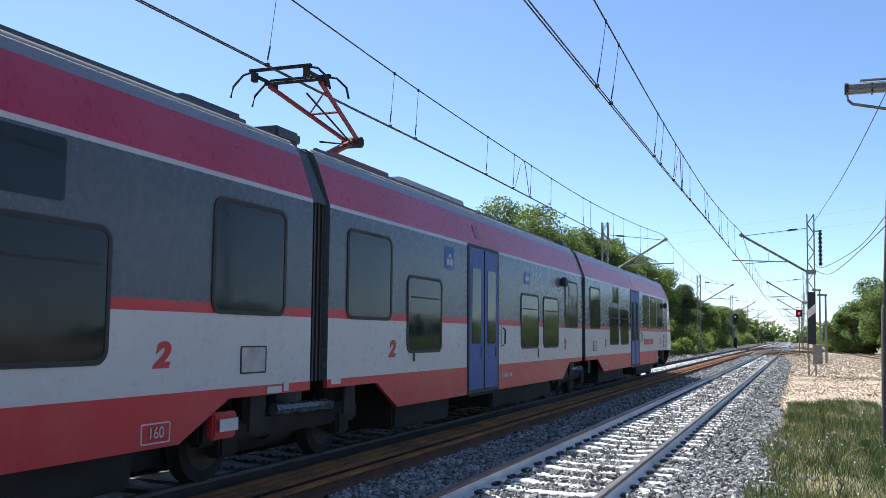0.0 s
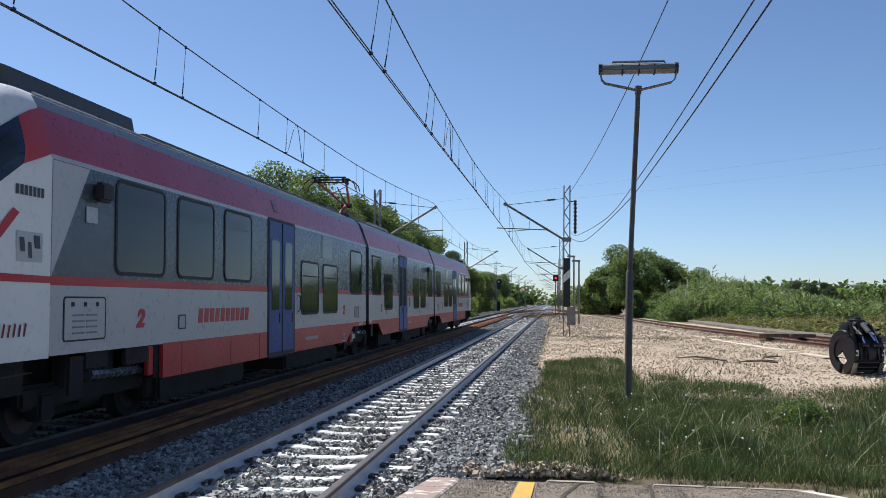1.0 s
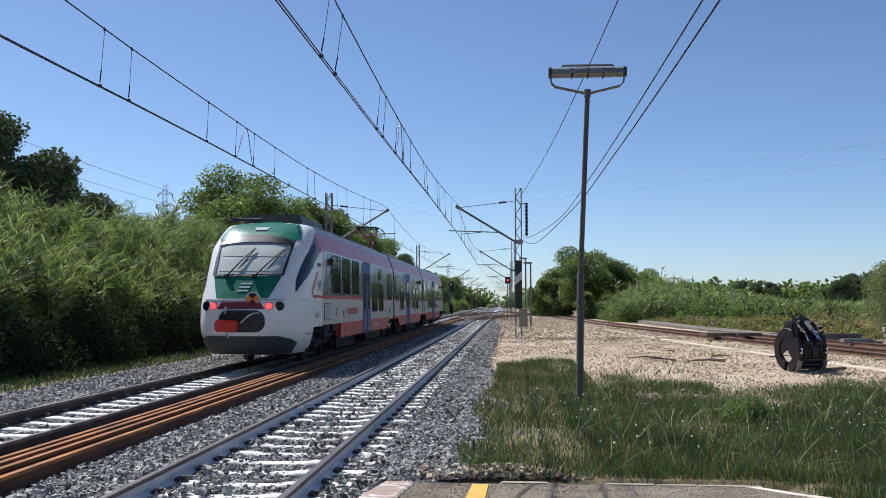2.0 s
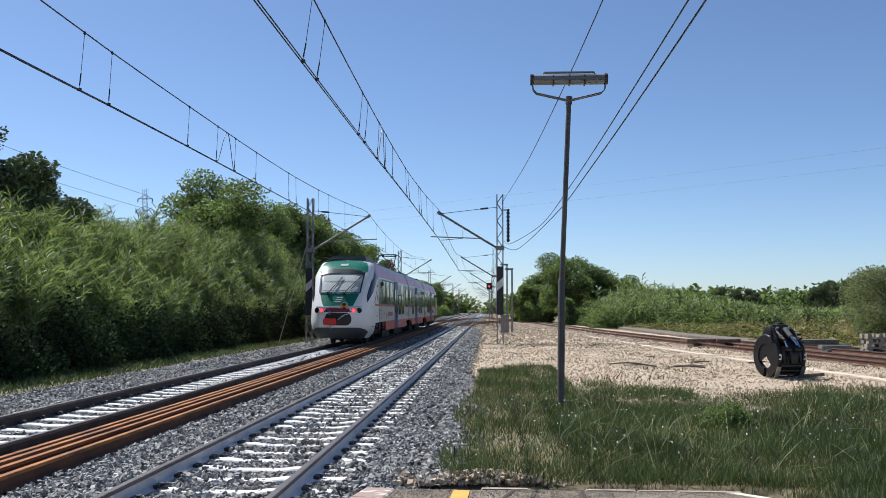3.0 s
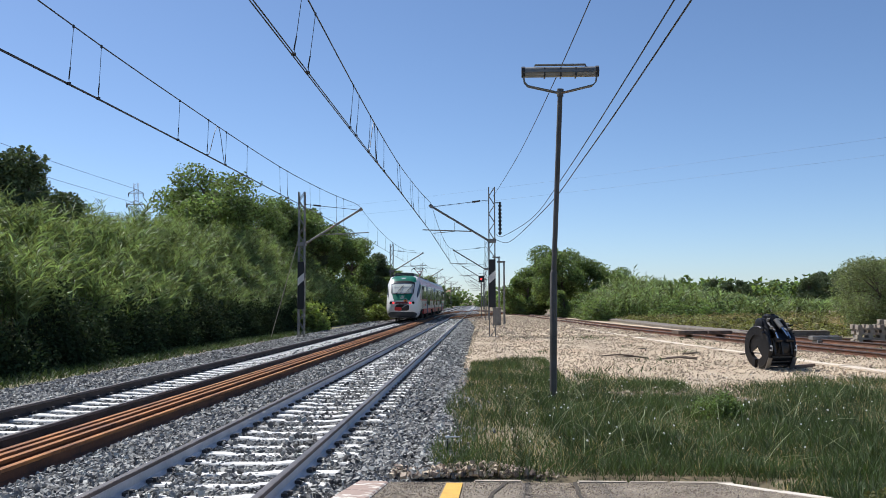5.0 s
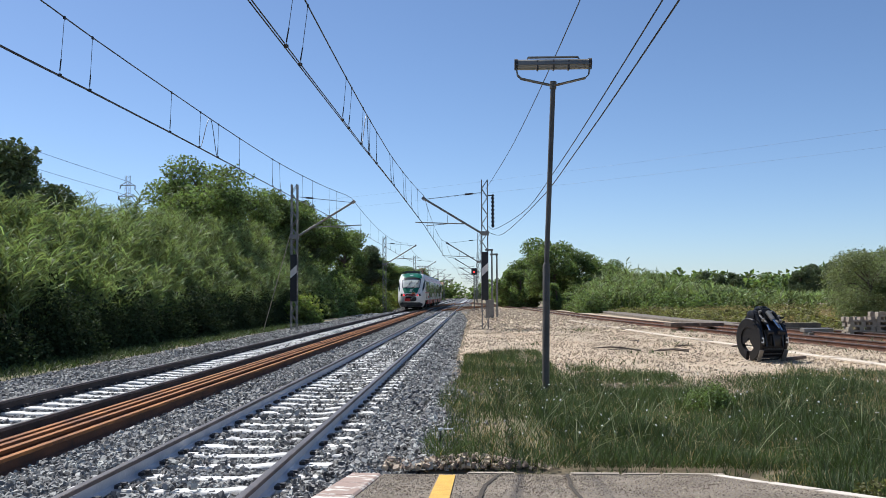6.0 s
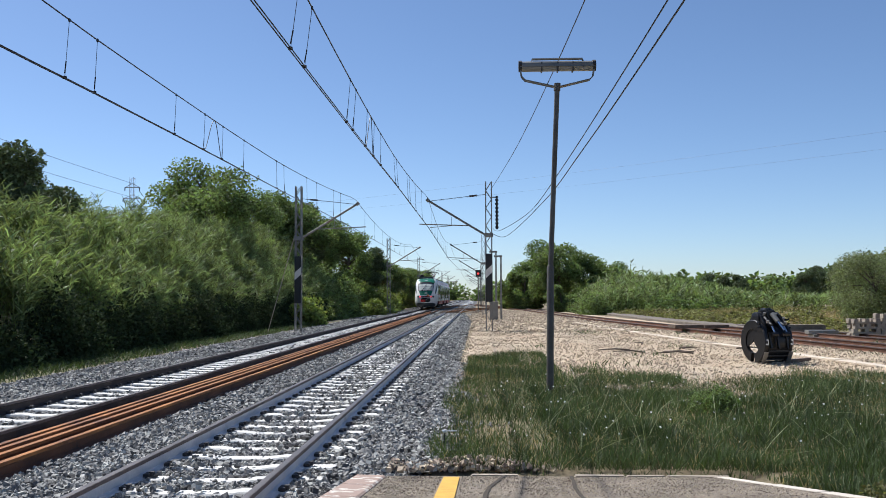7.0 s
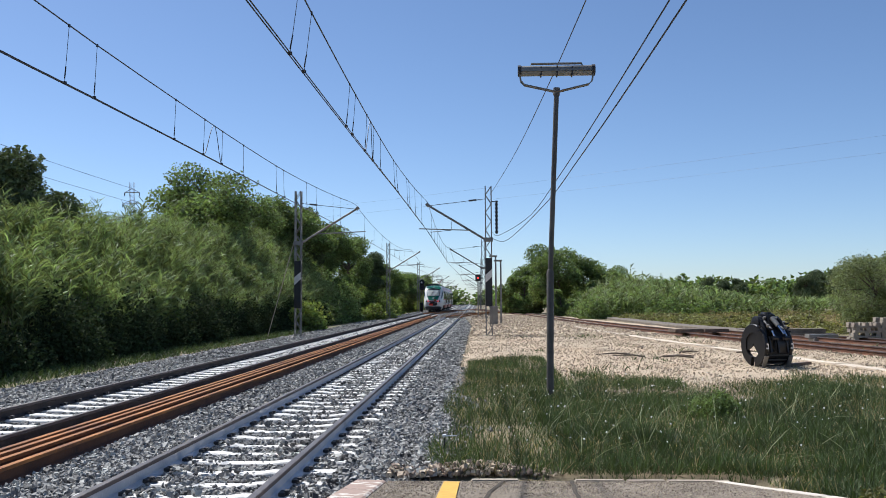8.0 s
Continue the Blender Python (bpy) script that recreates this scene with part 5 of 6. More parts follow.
T_WHITE = paint("train_white", (0.43, 0.435, 0.44), spots=((0.53, 0.52, 0.50), 0.7, 0.58, 0.75))
T_NOSE = paint("nose_white", (0.72, 0.71, 0.68), spots=((0.55, 0.51, 0.46), 5.0, 0.64, 0.74))
T_RED = paint("train_red", (0.42, 0.026, 0.036), rough=0.4, spots=((0.40, 0.06, 0.06), 0.5, 0.5, 0.7))
T_GREY = paint("train_grey", (0.075, 0.085, 0.10), rough=0.25)
T_PINK = paint("train_crimson", (0.33, 0.022, 0.055), spots=((0.38, 0.05, 0.10), 0.4, 0.45, 0.7))
T_UPPER = paint("upper_grey", (0.17, 0.19, 0.22))
T_ROOF = paint("roof_grey", (0.40, 0.40, 0.40), rough=0.6, coat=0.0, spots=((0.22, 0.21, 0.2), 1.3, 0.5, 0.7))
T_BLUE = paint("door_blue", (0.013, 0.055, 0.24), coat=0.0, rough=0.45)
T_GREEN = paint("nose_green", (0.011, 0.135, 0.08))
T_MAROON = paint("maroon", (0.17, 0.025, 0.03))
T_SKIRT = paint("dark_skirt", (0.05, 0.055, 0.06), rough=0.5)
T_RUBBER = shader("black_rubber", (0.02, 0.02, 0.022), 0.65, vary=0.2, scale=4, bump=0.1)
T_BLACK = shader("gloss_black", (0.006, 0.006, 0.007), 0.35, vary=0.1, bump=0, spec=0.3)
T_UNDER = shader("grimy_steel", (0.025, 0.021, 0.019), 0.8, 0.2, vary=0.35, scale=2, fine=20, bump=0.3)
T_GLASS = shader("tinted_glass", (0.014, 0.018, 0.022), 0.04, vary=0.15, scale=0.8, fine=3, bump=0, spec=0.27)
T_CABGLASS = shader("blue_tinted_glass", (0.008, 0.013, 0.035), 0.05, vary=0.15, bump=0, spec=0.38)
T_BLIND = shader("beige_blind", (0.86, 0.84, 0.74), 0.8, vary=0.12, scale=3)
T_COUPLER = paint("coupler_red", (0.55, 0.035, 0.03), rough=0.45, coat=0.1)
T_ORANGE = paint("disc_orange", (0.75, 0.20, 0.03))
T_TAIL = glow("tail_light_red", (1.0, 0.05, 0.05), 1.6)
T_PANTO = shader("red_oxide", (0.21, 0.018, 0.02), 0.5, 0.1, vary=0.25, scale=3, bump=0.1)


def clear_screen():
    m = bpy.data.materials.new("windscreen_glass")
    m.use_nodes = True
    nt = m.node_tree
    b = nt.nodes["Principled BSDF"]
    b.inputs["Base Color"].default_value = (0.03, 0.035, 0.04, 1)
    b.inputs["Roughness"].default_value = 0.03
    b.inputs["Specular IOR Level"].default_value = 1.0
    t = nt.nodes.new("ShaderNodeBsdfTransparent")
    t.inputs[0].default_value = (0.93, 0.96, 0.98, 1)
    mx = nt.nodes.new("ShaderNodeMixShader")
    mx.inputs[0].default_value = 0.24
    nt.links.new(t.outputs[0], mx.inputs[1])
    nt.links.new(b.outputs[0], mx.inputs[2])
    nt.links.new(mx.outputs[0], nt.nodes["Material Output"].inputs["Surface"])
    return m


T_SCREEN = clear_screen()
SIDE = [(0.35, 1.4864), (0.55, 1.483), (0.85, 1.4779), (1.02, 1.475), (1.755, 1.4626), (1.855, 1.4608), (2.6, 1.4482), (3.08, 1.44), (3.13, 1.43), (3.64, 1.24), (3.76, 1.17), (3.81, 1.08), (3.88, 0.70), (3.92, 0.0)]
BANDS = [None, None, None, 1, 2, 3, 3, 4, 5, 6, 7, 7, 7]
BODY_MATS = [T_RED, T_WHITE, T_RED, T_GREY, T_WHITE, T_PINK, T_UPPER, T_ROOF]


def half_width(z):
    return float(np.interp(z, [p[0] for p in SIDE], [p[1] for p in SIDE]))


def car_shell(y0, y1):
    g = Geo()
    n = max(2, int((y1 - y0) / 1.2))
    ys = [y0 + (y1 - y0) * k / n for k in range(n + 1)]
    for s in (-1, 1):
        for (za, wa), (zb, wb), slot in zip(SIDE, SIDE[1:], BANDS):
            if slot is not None:
                g.sheet([[(s * wa, y, za), (s * wb, y, zb)] for y in ys], slot)
    g.add([(-1.475, y0, 1.02), (1.475, y0, 1.02), (1.475, y1, 1.02), (-1.475, y1, 1.02)], [(0, 1, 2, 3)], 3)
    outline = [(w, z) for z, w in SIDE[3:]] + [(-w, z) for z, w in SIDE[3:][::-1]]
    for y in (y0, y1):
        g.add([(x, y, z) for x, z in outline], [tuple(range(len(outline)))], 3)
    return g.weld()


def side_patch(outline, s, off, thick=0.012, slot=0, geo=None):
    """A flat shape given as (y, z) that follows the body side, standing out by off."""
    g = geo or Geo()
    n = len(outline)
    vs = [(s * (half_width(z) + off), y, z) for y, z in outline] + [(s * (half_width(z) + off - thick), y, z) for y, z in outline]
    fs = [tuple(range(n)), tuple(range(2 * n - 1, n - 1, -1))] + [(i, i + n, (i + 1) % n + n, (i + 1) % n) for i in range(n)]
    return g.add(vs, fs, slot)


def rounded(y0, y1, z0, z1, r, n=5):
    out = []
    for cy, cz, a in ((y1 - r, z1 - r, 0), (y0 + r, z1 - r, 90), (y0 + r, z0 + r, 180), (y1 - r, z0 + r, 270)):
        out += [(cy + r * math.cos(radians(a + 90 * k / n)), cz + r * math.sin(radians(a + 90 * k / n))) for k in range(n + 1)]
    return out


def ring_patch(y0, y1, z0, z1, r, w, s, off):
    g = Geo()
    a, b = rounded(y0, y1, z0, z1, r), rounded(y0 + w, y1 - w, z0 + w, z1 - w, max(0.01, r - w))
    n = len(a)
    rows = [[(s * (half_width(z) + o), y, z) for y, z in ol + ol[:1]] for ol, o in ((a, 0.0), (a, off), (b, off), (b, 0.0))]
    return g.sheet(rows)


def lettering(text, size, mat, name, parent, m, heavy=0.035):
    cu = bpy.data.curves.new(name, "FONT")
    cu.body, cu.size, cu.align_x, cu.align_y, cu.extrude = text, size, "CENTER", "CENTER", 0.002
    cu.offset, cu.shear = size * heavy, 0.2 if heavy else 0.0
    tmp = new("tmp_text", cu)
    me = bpy.data.meshes.new_from_object(tmp.evaluated_get(bpy.context.evaluated_depsgraph_get()))
    bpy.data.objects.remove(tmp)
    me.materials.clear()
    me.materials.append(mat)
    ob = part(name, me, None, parent)
    ob.matrix_basis = m
    return ob


NOSE_L = [(0.3, 2.5), (0.5, 2.7), (0.85, 2.88), (1.2, 2.94), (1.6, 2.9), (1.8, 2.78), (2.35, 2.4), (2.7, 2.1), (3.0, 1.82), (3.35, 1.43), (3.6, 1.06), (3.8, 0.6), (3.92, 0.08)]
POWER = 3.2


def nose_width(z):
    return float(np.interp(z, [0.3, 0.55, 0.85, 1.02], [1.2, 1.36, 1.45, 1.475])) if z < 1.02 else half_width(z)


def nose_len(z):
    return float(np.interp(z, [p[0] for p in NOSE_L], [p[1] for p in NOSE_L]))


def nose_front(x, z, off=0.0):
    """The nose's surface over (x, z), as distance ahead of the seam; off lifts it outwards."""
    w = nose_width(z)
    q = max(0.0, 1 - min(1, abs(x) / w) ** POWER) ** (1 / POWER)
    return (x * (1 + 0.5 * off), nose_len(z) * q + off, z + off * 0.4)


def nose_side(d, z, s, off=0.0):
    """The nose's surface over (distance ahead of the seam, z) on side s."""
    q = max(0.0, 1 - min(1, d / nose_len(z)) ** POWER) ** (1 / POWER)
    return (s * (nose_width(z) * q + off), d + off * 0.3, z)


def front_patch(left, right, off, n=14, z_of=None):
    """A patch between two edge curves given as lists of (x, z)."""
    rows = []
    for (xa, za), (xb, zb) in zip(left, right):
        row = []
        for k in range(n + 1):
            t = k / n
            row.append(nose_front(xa + (xb - xa) * t, za + (zb - za) * t + (z_of(t) if z_of else 0), off))
        rows.append(row)
    back = [[(p[0], p[1] - off * 0.9, p[2]) for p in r] for r in (rows[0], rows[-1])]
    return Geo().sheet(rows).sheet([rows[0], back[0]]).sheet([rows[-1], back[1]])


def spread_rows(profile, n):
    """Left and right edges for a symmetric patch; profile: (z, half width) corners."""
    zs = [profile[0][0] + (profile[-1][0] - profile[0][0]) * k / n for k in range(n + 1)]
    ws = [float(np.interp(z, [p[0] for p in profile], [p[1] for p in profile])) for z in zs]
    return [(-w, z) for w, z in zip(ws, zs)], [(w, z) for w, z in zip(ws, zs)]


def side_nose_patch(top, low, s, off, n=16):
    """A patch on the nose's side between two curves of (distance, z)."""
    def along(c, t):
        i = min(int(t * (len(c) - 1)), len(c) - 2)
        f = t * (len(c) - 1) - i
        return [c[i][k] + (c[i + 1][k] - c[i][k]) * f for k in (0, 1)]
    rows = []
    for k in range(n + 1):
        a, b = along(top, k / n), along(low, k / n)
        rows.append([nose_side(a[0] + (b[0] - a[0]) * j / 6, a[1] + (b[1] - a[1]) * j / 6, s, off) for j in range(7)])
    return Geo().sheet(rows)


def build_nose(parent, at):
    """One cab nose; local y runs outwards from the seam."""
    made = []

    def add(name, geo, mat, label="", smooth=False, under=None):
        ob = part(name, geo, mat, under or parent, label, smooth)
        if under is None:
            ob.matrix_basis = at
        made.append(ob)
        return ob
    zs = [0.34, 0.43, 0.5, 0.6, 0.72, 0.85, 1.0, 1.15, 1.3, 1.45, 1.6, 1.7, 1.8, 1.95, 2.1, 2.35, 2.6, 2.85, 3.08, 3.2, 3.35, 3.5, 3.64, 3.76, 3.81, 3.86, 3.9, 3.915]
    rows = []
    for z in zs:
        w, l, row = nose_width(z), nose_len(z), []
        for k in range(49):
            a = math.pi * k / 48
            c, s_ = math.cos(a), math.sin(a)
            row.append((w * math.copysign(abs(c) ** (2 / POWER), c), l * s_ ** (2 / POWER), z))
        rows.append(row)
    g = Geo().sheet(rows)
    m = len(rows[0])
    # the wheel arches open the lower flanks
    g.f = [f for f in g.f if not all(g.v[i][2] < 1.01 and g.v[i][1] < 1.16 for i in f)]
    g.f += [tuple(i for i in range(m) if g.v[i][1] > 0.9), tuple(range((len(rows) - 1) * m, len(rows) * m))]
    g.m = [0] * len(g.f)
    # dark boxes fill the arches in place of the shade inside
    add("wheel_well", Geo().box(-1.2, 1.2, 0.0, 1.02, 0.62, 1.06).box(-1.15, 1.15, 1.0, 1.06, 0.36, 0.7), T_UNDER, "dark box standing in for the shade behind the wheel arch")
    nose = add("cab_nose", g, T_NOSE, "rounded white cab nose", 50)
    # glazing and colour fields
    l, r = spread_rows([(2.36, 0.87), (2.8, 0.90), (3.26, 0.93)], 8)
    add("sun_blind", front_patch(*spread_rows([(2.86, 0.80), (3.16, 0.82)], 4), 0.010), T_BLIND, "beige sun blinds", True)
    l2, r2 = spread_rows([(2.46, 0.80), (2.78, 0.80)], 4)
    add("cab_interior", front_patch(l2, r2, 0.008), T_BLIND, "pale grey cab interior", True)
    add("windscreen", front_patch(l, r, 0.035, 16), T_SCREEN, "raked clear windscreen", True)
    for s in (-1, 1):
        e = [(s * w, z) for z, w in ((2.33, 0.86), (2.8, 0.90), (3.3, 0.94))]
        add("windscreen_seal", front_patch(e, [(x + s * 0.06, z) for x, z in e], 0.04, 3), T_RUBBER)
    add("windscreen_seal", front_patch([(-0.88, 2.325), (-0.88, 2.36)], [(0.88, 2.325), (0.88, 2.36)], 0.04), T_RUBBER)
    add("visor", front_patch(*spread_rows([(3.15, 0.985), (3.24, 0.965), (3.35, 0.80)], 5), 0.045, 18, lambda t: 0.10 * (1 - (2 * t - 1) ** 2)), T_BLACK, "black crescent visor", True)
    add("roof_panel", front_patch(*spread_rows([(3.33, 1.10), (3.6, 1.05), (3.78, 0.95), (3.9, 0.6)], 8), 0.014), T_GREEN, "green roof brow", True)
    add("top_lamp", front_patch([(-0.16, 3.60), (-0.19, 3.70)], [(0.16, 3.60), (0.19, 3.70)], 0.035, 4), T_WHITE, "pale top lamp window")
    add("front_panel", front_patch(*spread_rows([(1.76, 0.66), (1.95, 0.74), (2.32, 0.88)], 6), 0.014), T_GREEN, "green front panel", True)
    for dz in (0, 0.09, 0.18):
        add("badge_bar", front_patch([(-0.12 - dz * 0.4, 1.92 + dz), (-0.14 - dz * 0.4, 1.965 + dz)], [(0.16 - dz * 0.4, 1.92 + dz), (0.14 - dz * 0.4, 1.965 + dz)], 0.026, 5), T_WHITE, "white badge strip")
    add("light_band", front_patch(*spread_rows([(1.70, 1.02), (1.735, 1.02)], 2), 0.02), T_WHITE, "white raised band", True)
    add("maroon_panel", front_patch(*spread_rows([(1.485, 0.60), (1.67, 0.48)], 3), 0.016), T_MAROON, "", True)
    for s in (-1, 1):
        for x, rad, mat, nm, lb in ((0.70, 0.085, T_TAIL, "tail_light", "lit red tail light"), (0.935, 0.105, T_GLASS, "headlight", "dark round headlight")):
            c = Vector(nose_front(s * x, 1.565, 0.0))
            nrm = Vector((s * (0.25 if x < 0.8 else 0.5), 1, 0)).normalized()
            add(nm, Geo().disc(c - nrm * 0.05, nrm, rad, 0.085, 20), mat, lb, 40)
            add("lamp_rim", Geo().disc(c - nrm * 0.06, nrm, rad + 0.015, 0.08, 20), T_RUBBER)
    # coupler recess, coupler, hoses
    hole = rounded(-0.62, 0.55, 0.90, 1.45, 0.25, 6)
    cx, cz = -0.03, 1.17
    rings = [[nose_front(cx + (x - cx) * f, cz + (z - cz) * f, 0.02 if f > 0 else 0.02) for x, z in hole + hole[:1]] for f in (1.0, 0.75, 0.5, 0.25, 0.02)]
    add("coupler_recess", Geo().sheet(rings), T_RUBBER, "black oval coupler opening", True)
    y0 = nose_front(0, 1.1)[1]
    add("coupler", Geo().box(0.02, 0.58, y0 - 0.05, y0 + 0.24, 0.93, 1.22, 0, 0.04), T_COUPLER, "red covered coupler head", 40)
    add("coupler_bar", Geo().box(-0.15, 0.42, y0 - 0.02, y0 + 0.22, 1.25, 1.41, 0, 0.03), T_UNDER)
    add("brake_hose", Geo().tube([(-0.05, y0 + 0.1, 1.15), (-0.2, y0 + 0.14, 1.28), (-0.36, y0 + 0.12, 1.38), (-0.5, y0 + 0.05, 1.40)], 0.024, 6), T_ROOF)
    add("coupling_hook", Geo().tube([(0.30, y0 + 0.25, 1.38), (0.30, y0 + 0.3, 1.5), (0.26, y0 + 0.3, 1.54)], 0.02, 6).tube([(0.28, y0 + 0.2, 0.92), (0.22, y0 + 0.22, 0.78)], 0.024, 6), T_ROOF)
    add("front_skirt", front_patch(*spread_rows([(0.335, 1.05), (0.6, 1.22), (0.72, 1.14), (0.80, 0.9)], 10), 0.03, 28), T_SKIRT, "dark lower front skirt", True)
    # round tail disc in quarters
    c = Vector(nose_front(-0.30, 1.74, 0.0)) + Vector((0, 0.06, 0))
    disc = add("tail_disc", Geo().disc(c - Vector((0, 0.05, 0)), (0, 1, 0), 0.185, 0.06, 28), T_WHITE, "white-rimmed orange and black tail disc")
    for k in range(4):
        pts = [(c.x, c.z)] + [(c.x + 0.15 * math.cos(radians(45 + 90 * k + 90 * j / 8)), c.z + 0.15 * math.sin(radians(45 + 90 * k + 90 * j / 8))) for j in range(9)]
        add("disc_quarter", Geo().prism(pts, "y", c.y + 0.011, c.y + 0.016), T_ORANGE if k % 2 else T_RUBBER, "", False, disc)
    # wipers
    for x0, x1 in ((0.48, -0.02), (-0.22, -0.80)):
        a, b = Vector(nose_front(x0, 2.30, 0.07)), Vector(nose_front(x1 * 0.98, 3.02, 0.075))
        w = add("wiper", Geo().tube([a, a.lerp(b, 0.5) + Vector((0, 0.03, 0.01)), b], [0.022, 0.018, 0.01], 6).box(a.x - 0.06, a.x + 0.06, a.y - 0.05, a.y + 0.03, a.z - 0.05, a.z + 0.04, 0, 0.01), T_RUBBER, "long black wiper")
        mid = a.lerp(b, 0.62)
        d = (b - a).normalized()
        add("wiper_blade", Geo().tube([mid - d * 0.32 + Vector((-0.06, -0.02, -0.06)), b + d * 0.05 + Vector((-0.02, -0.02, 0))], 0.014, 5), T_RUBBER, "", False, w)
    for s in (-1, 1):
        add("side_window", side_nose_patch([(2.13, 1.93), (1.97, 2.27), (1.70, 2.56), (1.41, 2.84), (0.95, 3.17), (0.42, 3.45)], [(2.10, 1.935), (1.74, 2.17), (1.40, 2.37), (1.08, 2.57), (0.80, 2.76), (0.51, 2.95)], s, 0.012), T_CABGLASS, "dark blue swept side window", True)
        add("window_pane", side_nose_patch([(1.38, 2.72), (1.00, 3.02), (0.62, 3.26)], [(1.26, 2.56), (0.88, 2.84), (0.60, 3.02)], s, 0.020, 6), T_GLASS, "", True)
        add("red_flash", side_nose_patch([(0.42, 3.45), (0.20, 3.55), (0.0, 3.62)], [(0.51, 2.95), (0.25, 3.04), (0.0, 3.13)], s, 0.014, 6), T_RED, "crimson flash behind the window", True)
        add("red_flash", side_nose_patch([(0.66, 2.50), (0.95, 2.22), (1.24, 1.95)], [(0.56, 2.46), (0.84, 2.19), (1.11, 1.94)], s, 0.008, 8), T_RED, "red angular stripe", True)
        add("red_flash", side_nose_patch([(1.11, 1.94), (1.04, 1.86), (0.0, 1.845)], [(1.24, 1.95), (1.10, 1.78), (0.0, 1.775)], s, 0.008, 10), T_RED, "red waist stripe", True)
        for k in range(7):
            add("bar_mark", side_nose_patch([(0.62 - k * 0.07, 2.74), (0.57 - k * 0.07, 2.74)], [(0.62 - k * 0.07, 2.64), (0.57 - k * 0.07, 2.64)], s, 0.006, 2), T_SKIRT, "small dark marking")
        add("sticker", side_nose_patch([(0.60, 2.28), (0.16, 2.28)], [(0.60, 1.98), (0.16, 1.98)], s, 0.006, 3), T_WHITE, "square white sticker")
        for a, b, c0, d0 in ((0.56, 0.48, 2.22, 2.08), (0.42, 0.36, 2.18, 2.02), (0.32, 0.22, 2.25, 2.12)):
            add("sticker_mark", side_nose_patch([(a, c0), (b, c0)], [(a - 0.02, d0), (b - 0.02, d0)], s, 0.010, 2), T_SKIRT)
        for k in range(6):
            add("name_mark", side_nose_patch([(0.86 - k * 0.085, 1.36 + 0.02 * (k % 2)), (0.83 - k * 0.085, 1.36)], [(0.89 - k * 0.085, 1.24), (0.86 - k * 0.085, 1.24)], s, 0.006, 2), T_MAROON, "maroon script mark")
        add("bumper_seam", side_nose_patch([(1.7, 0.845), (0.25, 0.88)], [(1.7, 0.825), (0.25, 0.865)], s, 0.004, 12), T_RUBBER)
        add("lamp_seam", side_nose_patch([(1.95, 1.71), (1.45, 1.72)], [(1.95, 1.70), (1.45, 1.71)], s, 0.004, 6), T_RUBBER)
    add("body_seam", Geo().sheet([[nose_side(d, z, s, 0.004) for d in (0.0, 0.02)] for s in (1,) for z in (1.05, 1.5, 2.0, 2.6, 3.08, 3.4, 3.64, 3.76)]), T_RUBBER)
    return made


UPPER, LOWER = (1.78, 2.87), (1.33, 2.40)
CAB_WINDOWS = [(-14.32, -13.0, 1.93, 3.03), (-12.56, -11.28, 1.93, 3.03), (-10.8, -9.57, 1.93, 3.03), (-6.49, -5.17, *LOWER), (-4.76, -3.47, *LOWER), (-2.06, -0.80, *UPPER)]
MID_WINDOWS = [(0.68, 1.94, *UPPER), (2.52, 3.80, *LOWER), (8.14, 9.40, *LOWER), (9.84, 11.10, *LOWER), (11.80, 13.02, *UPPER)]
MID = 13.75


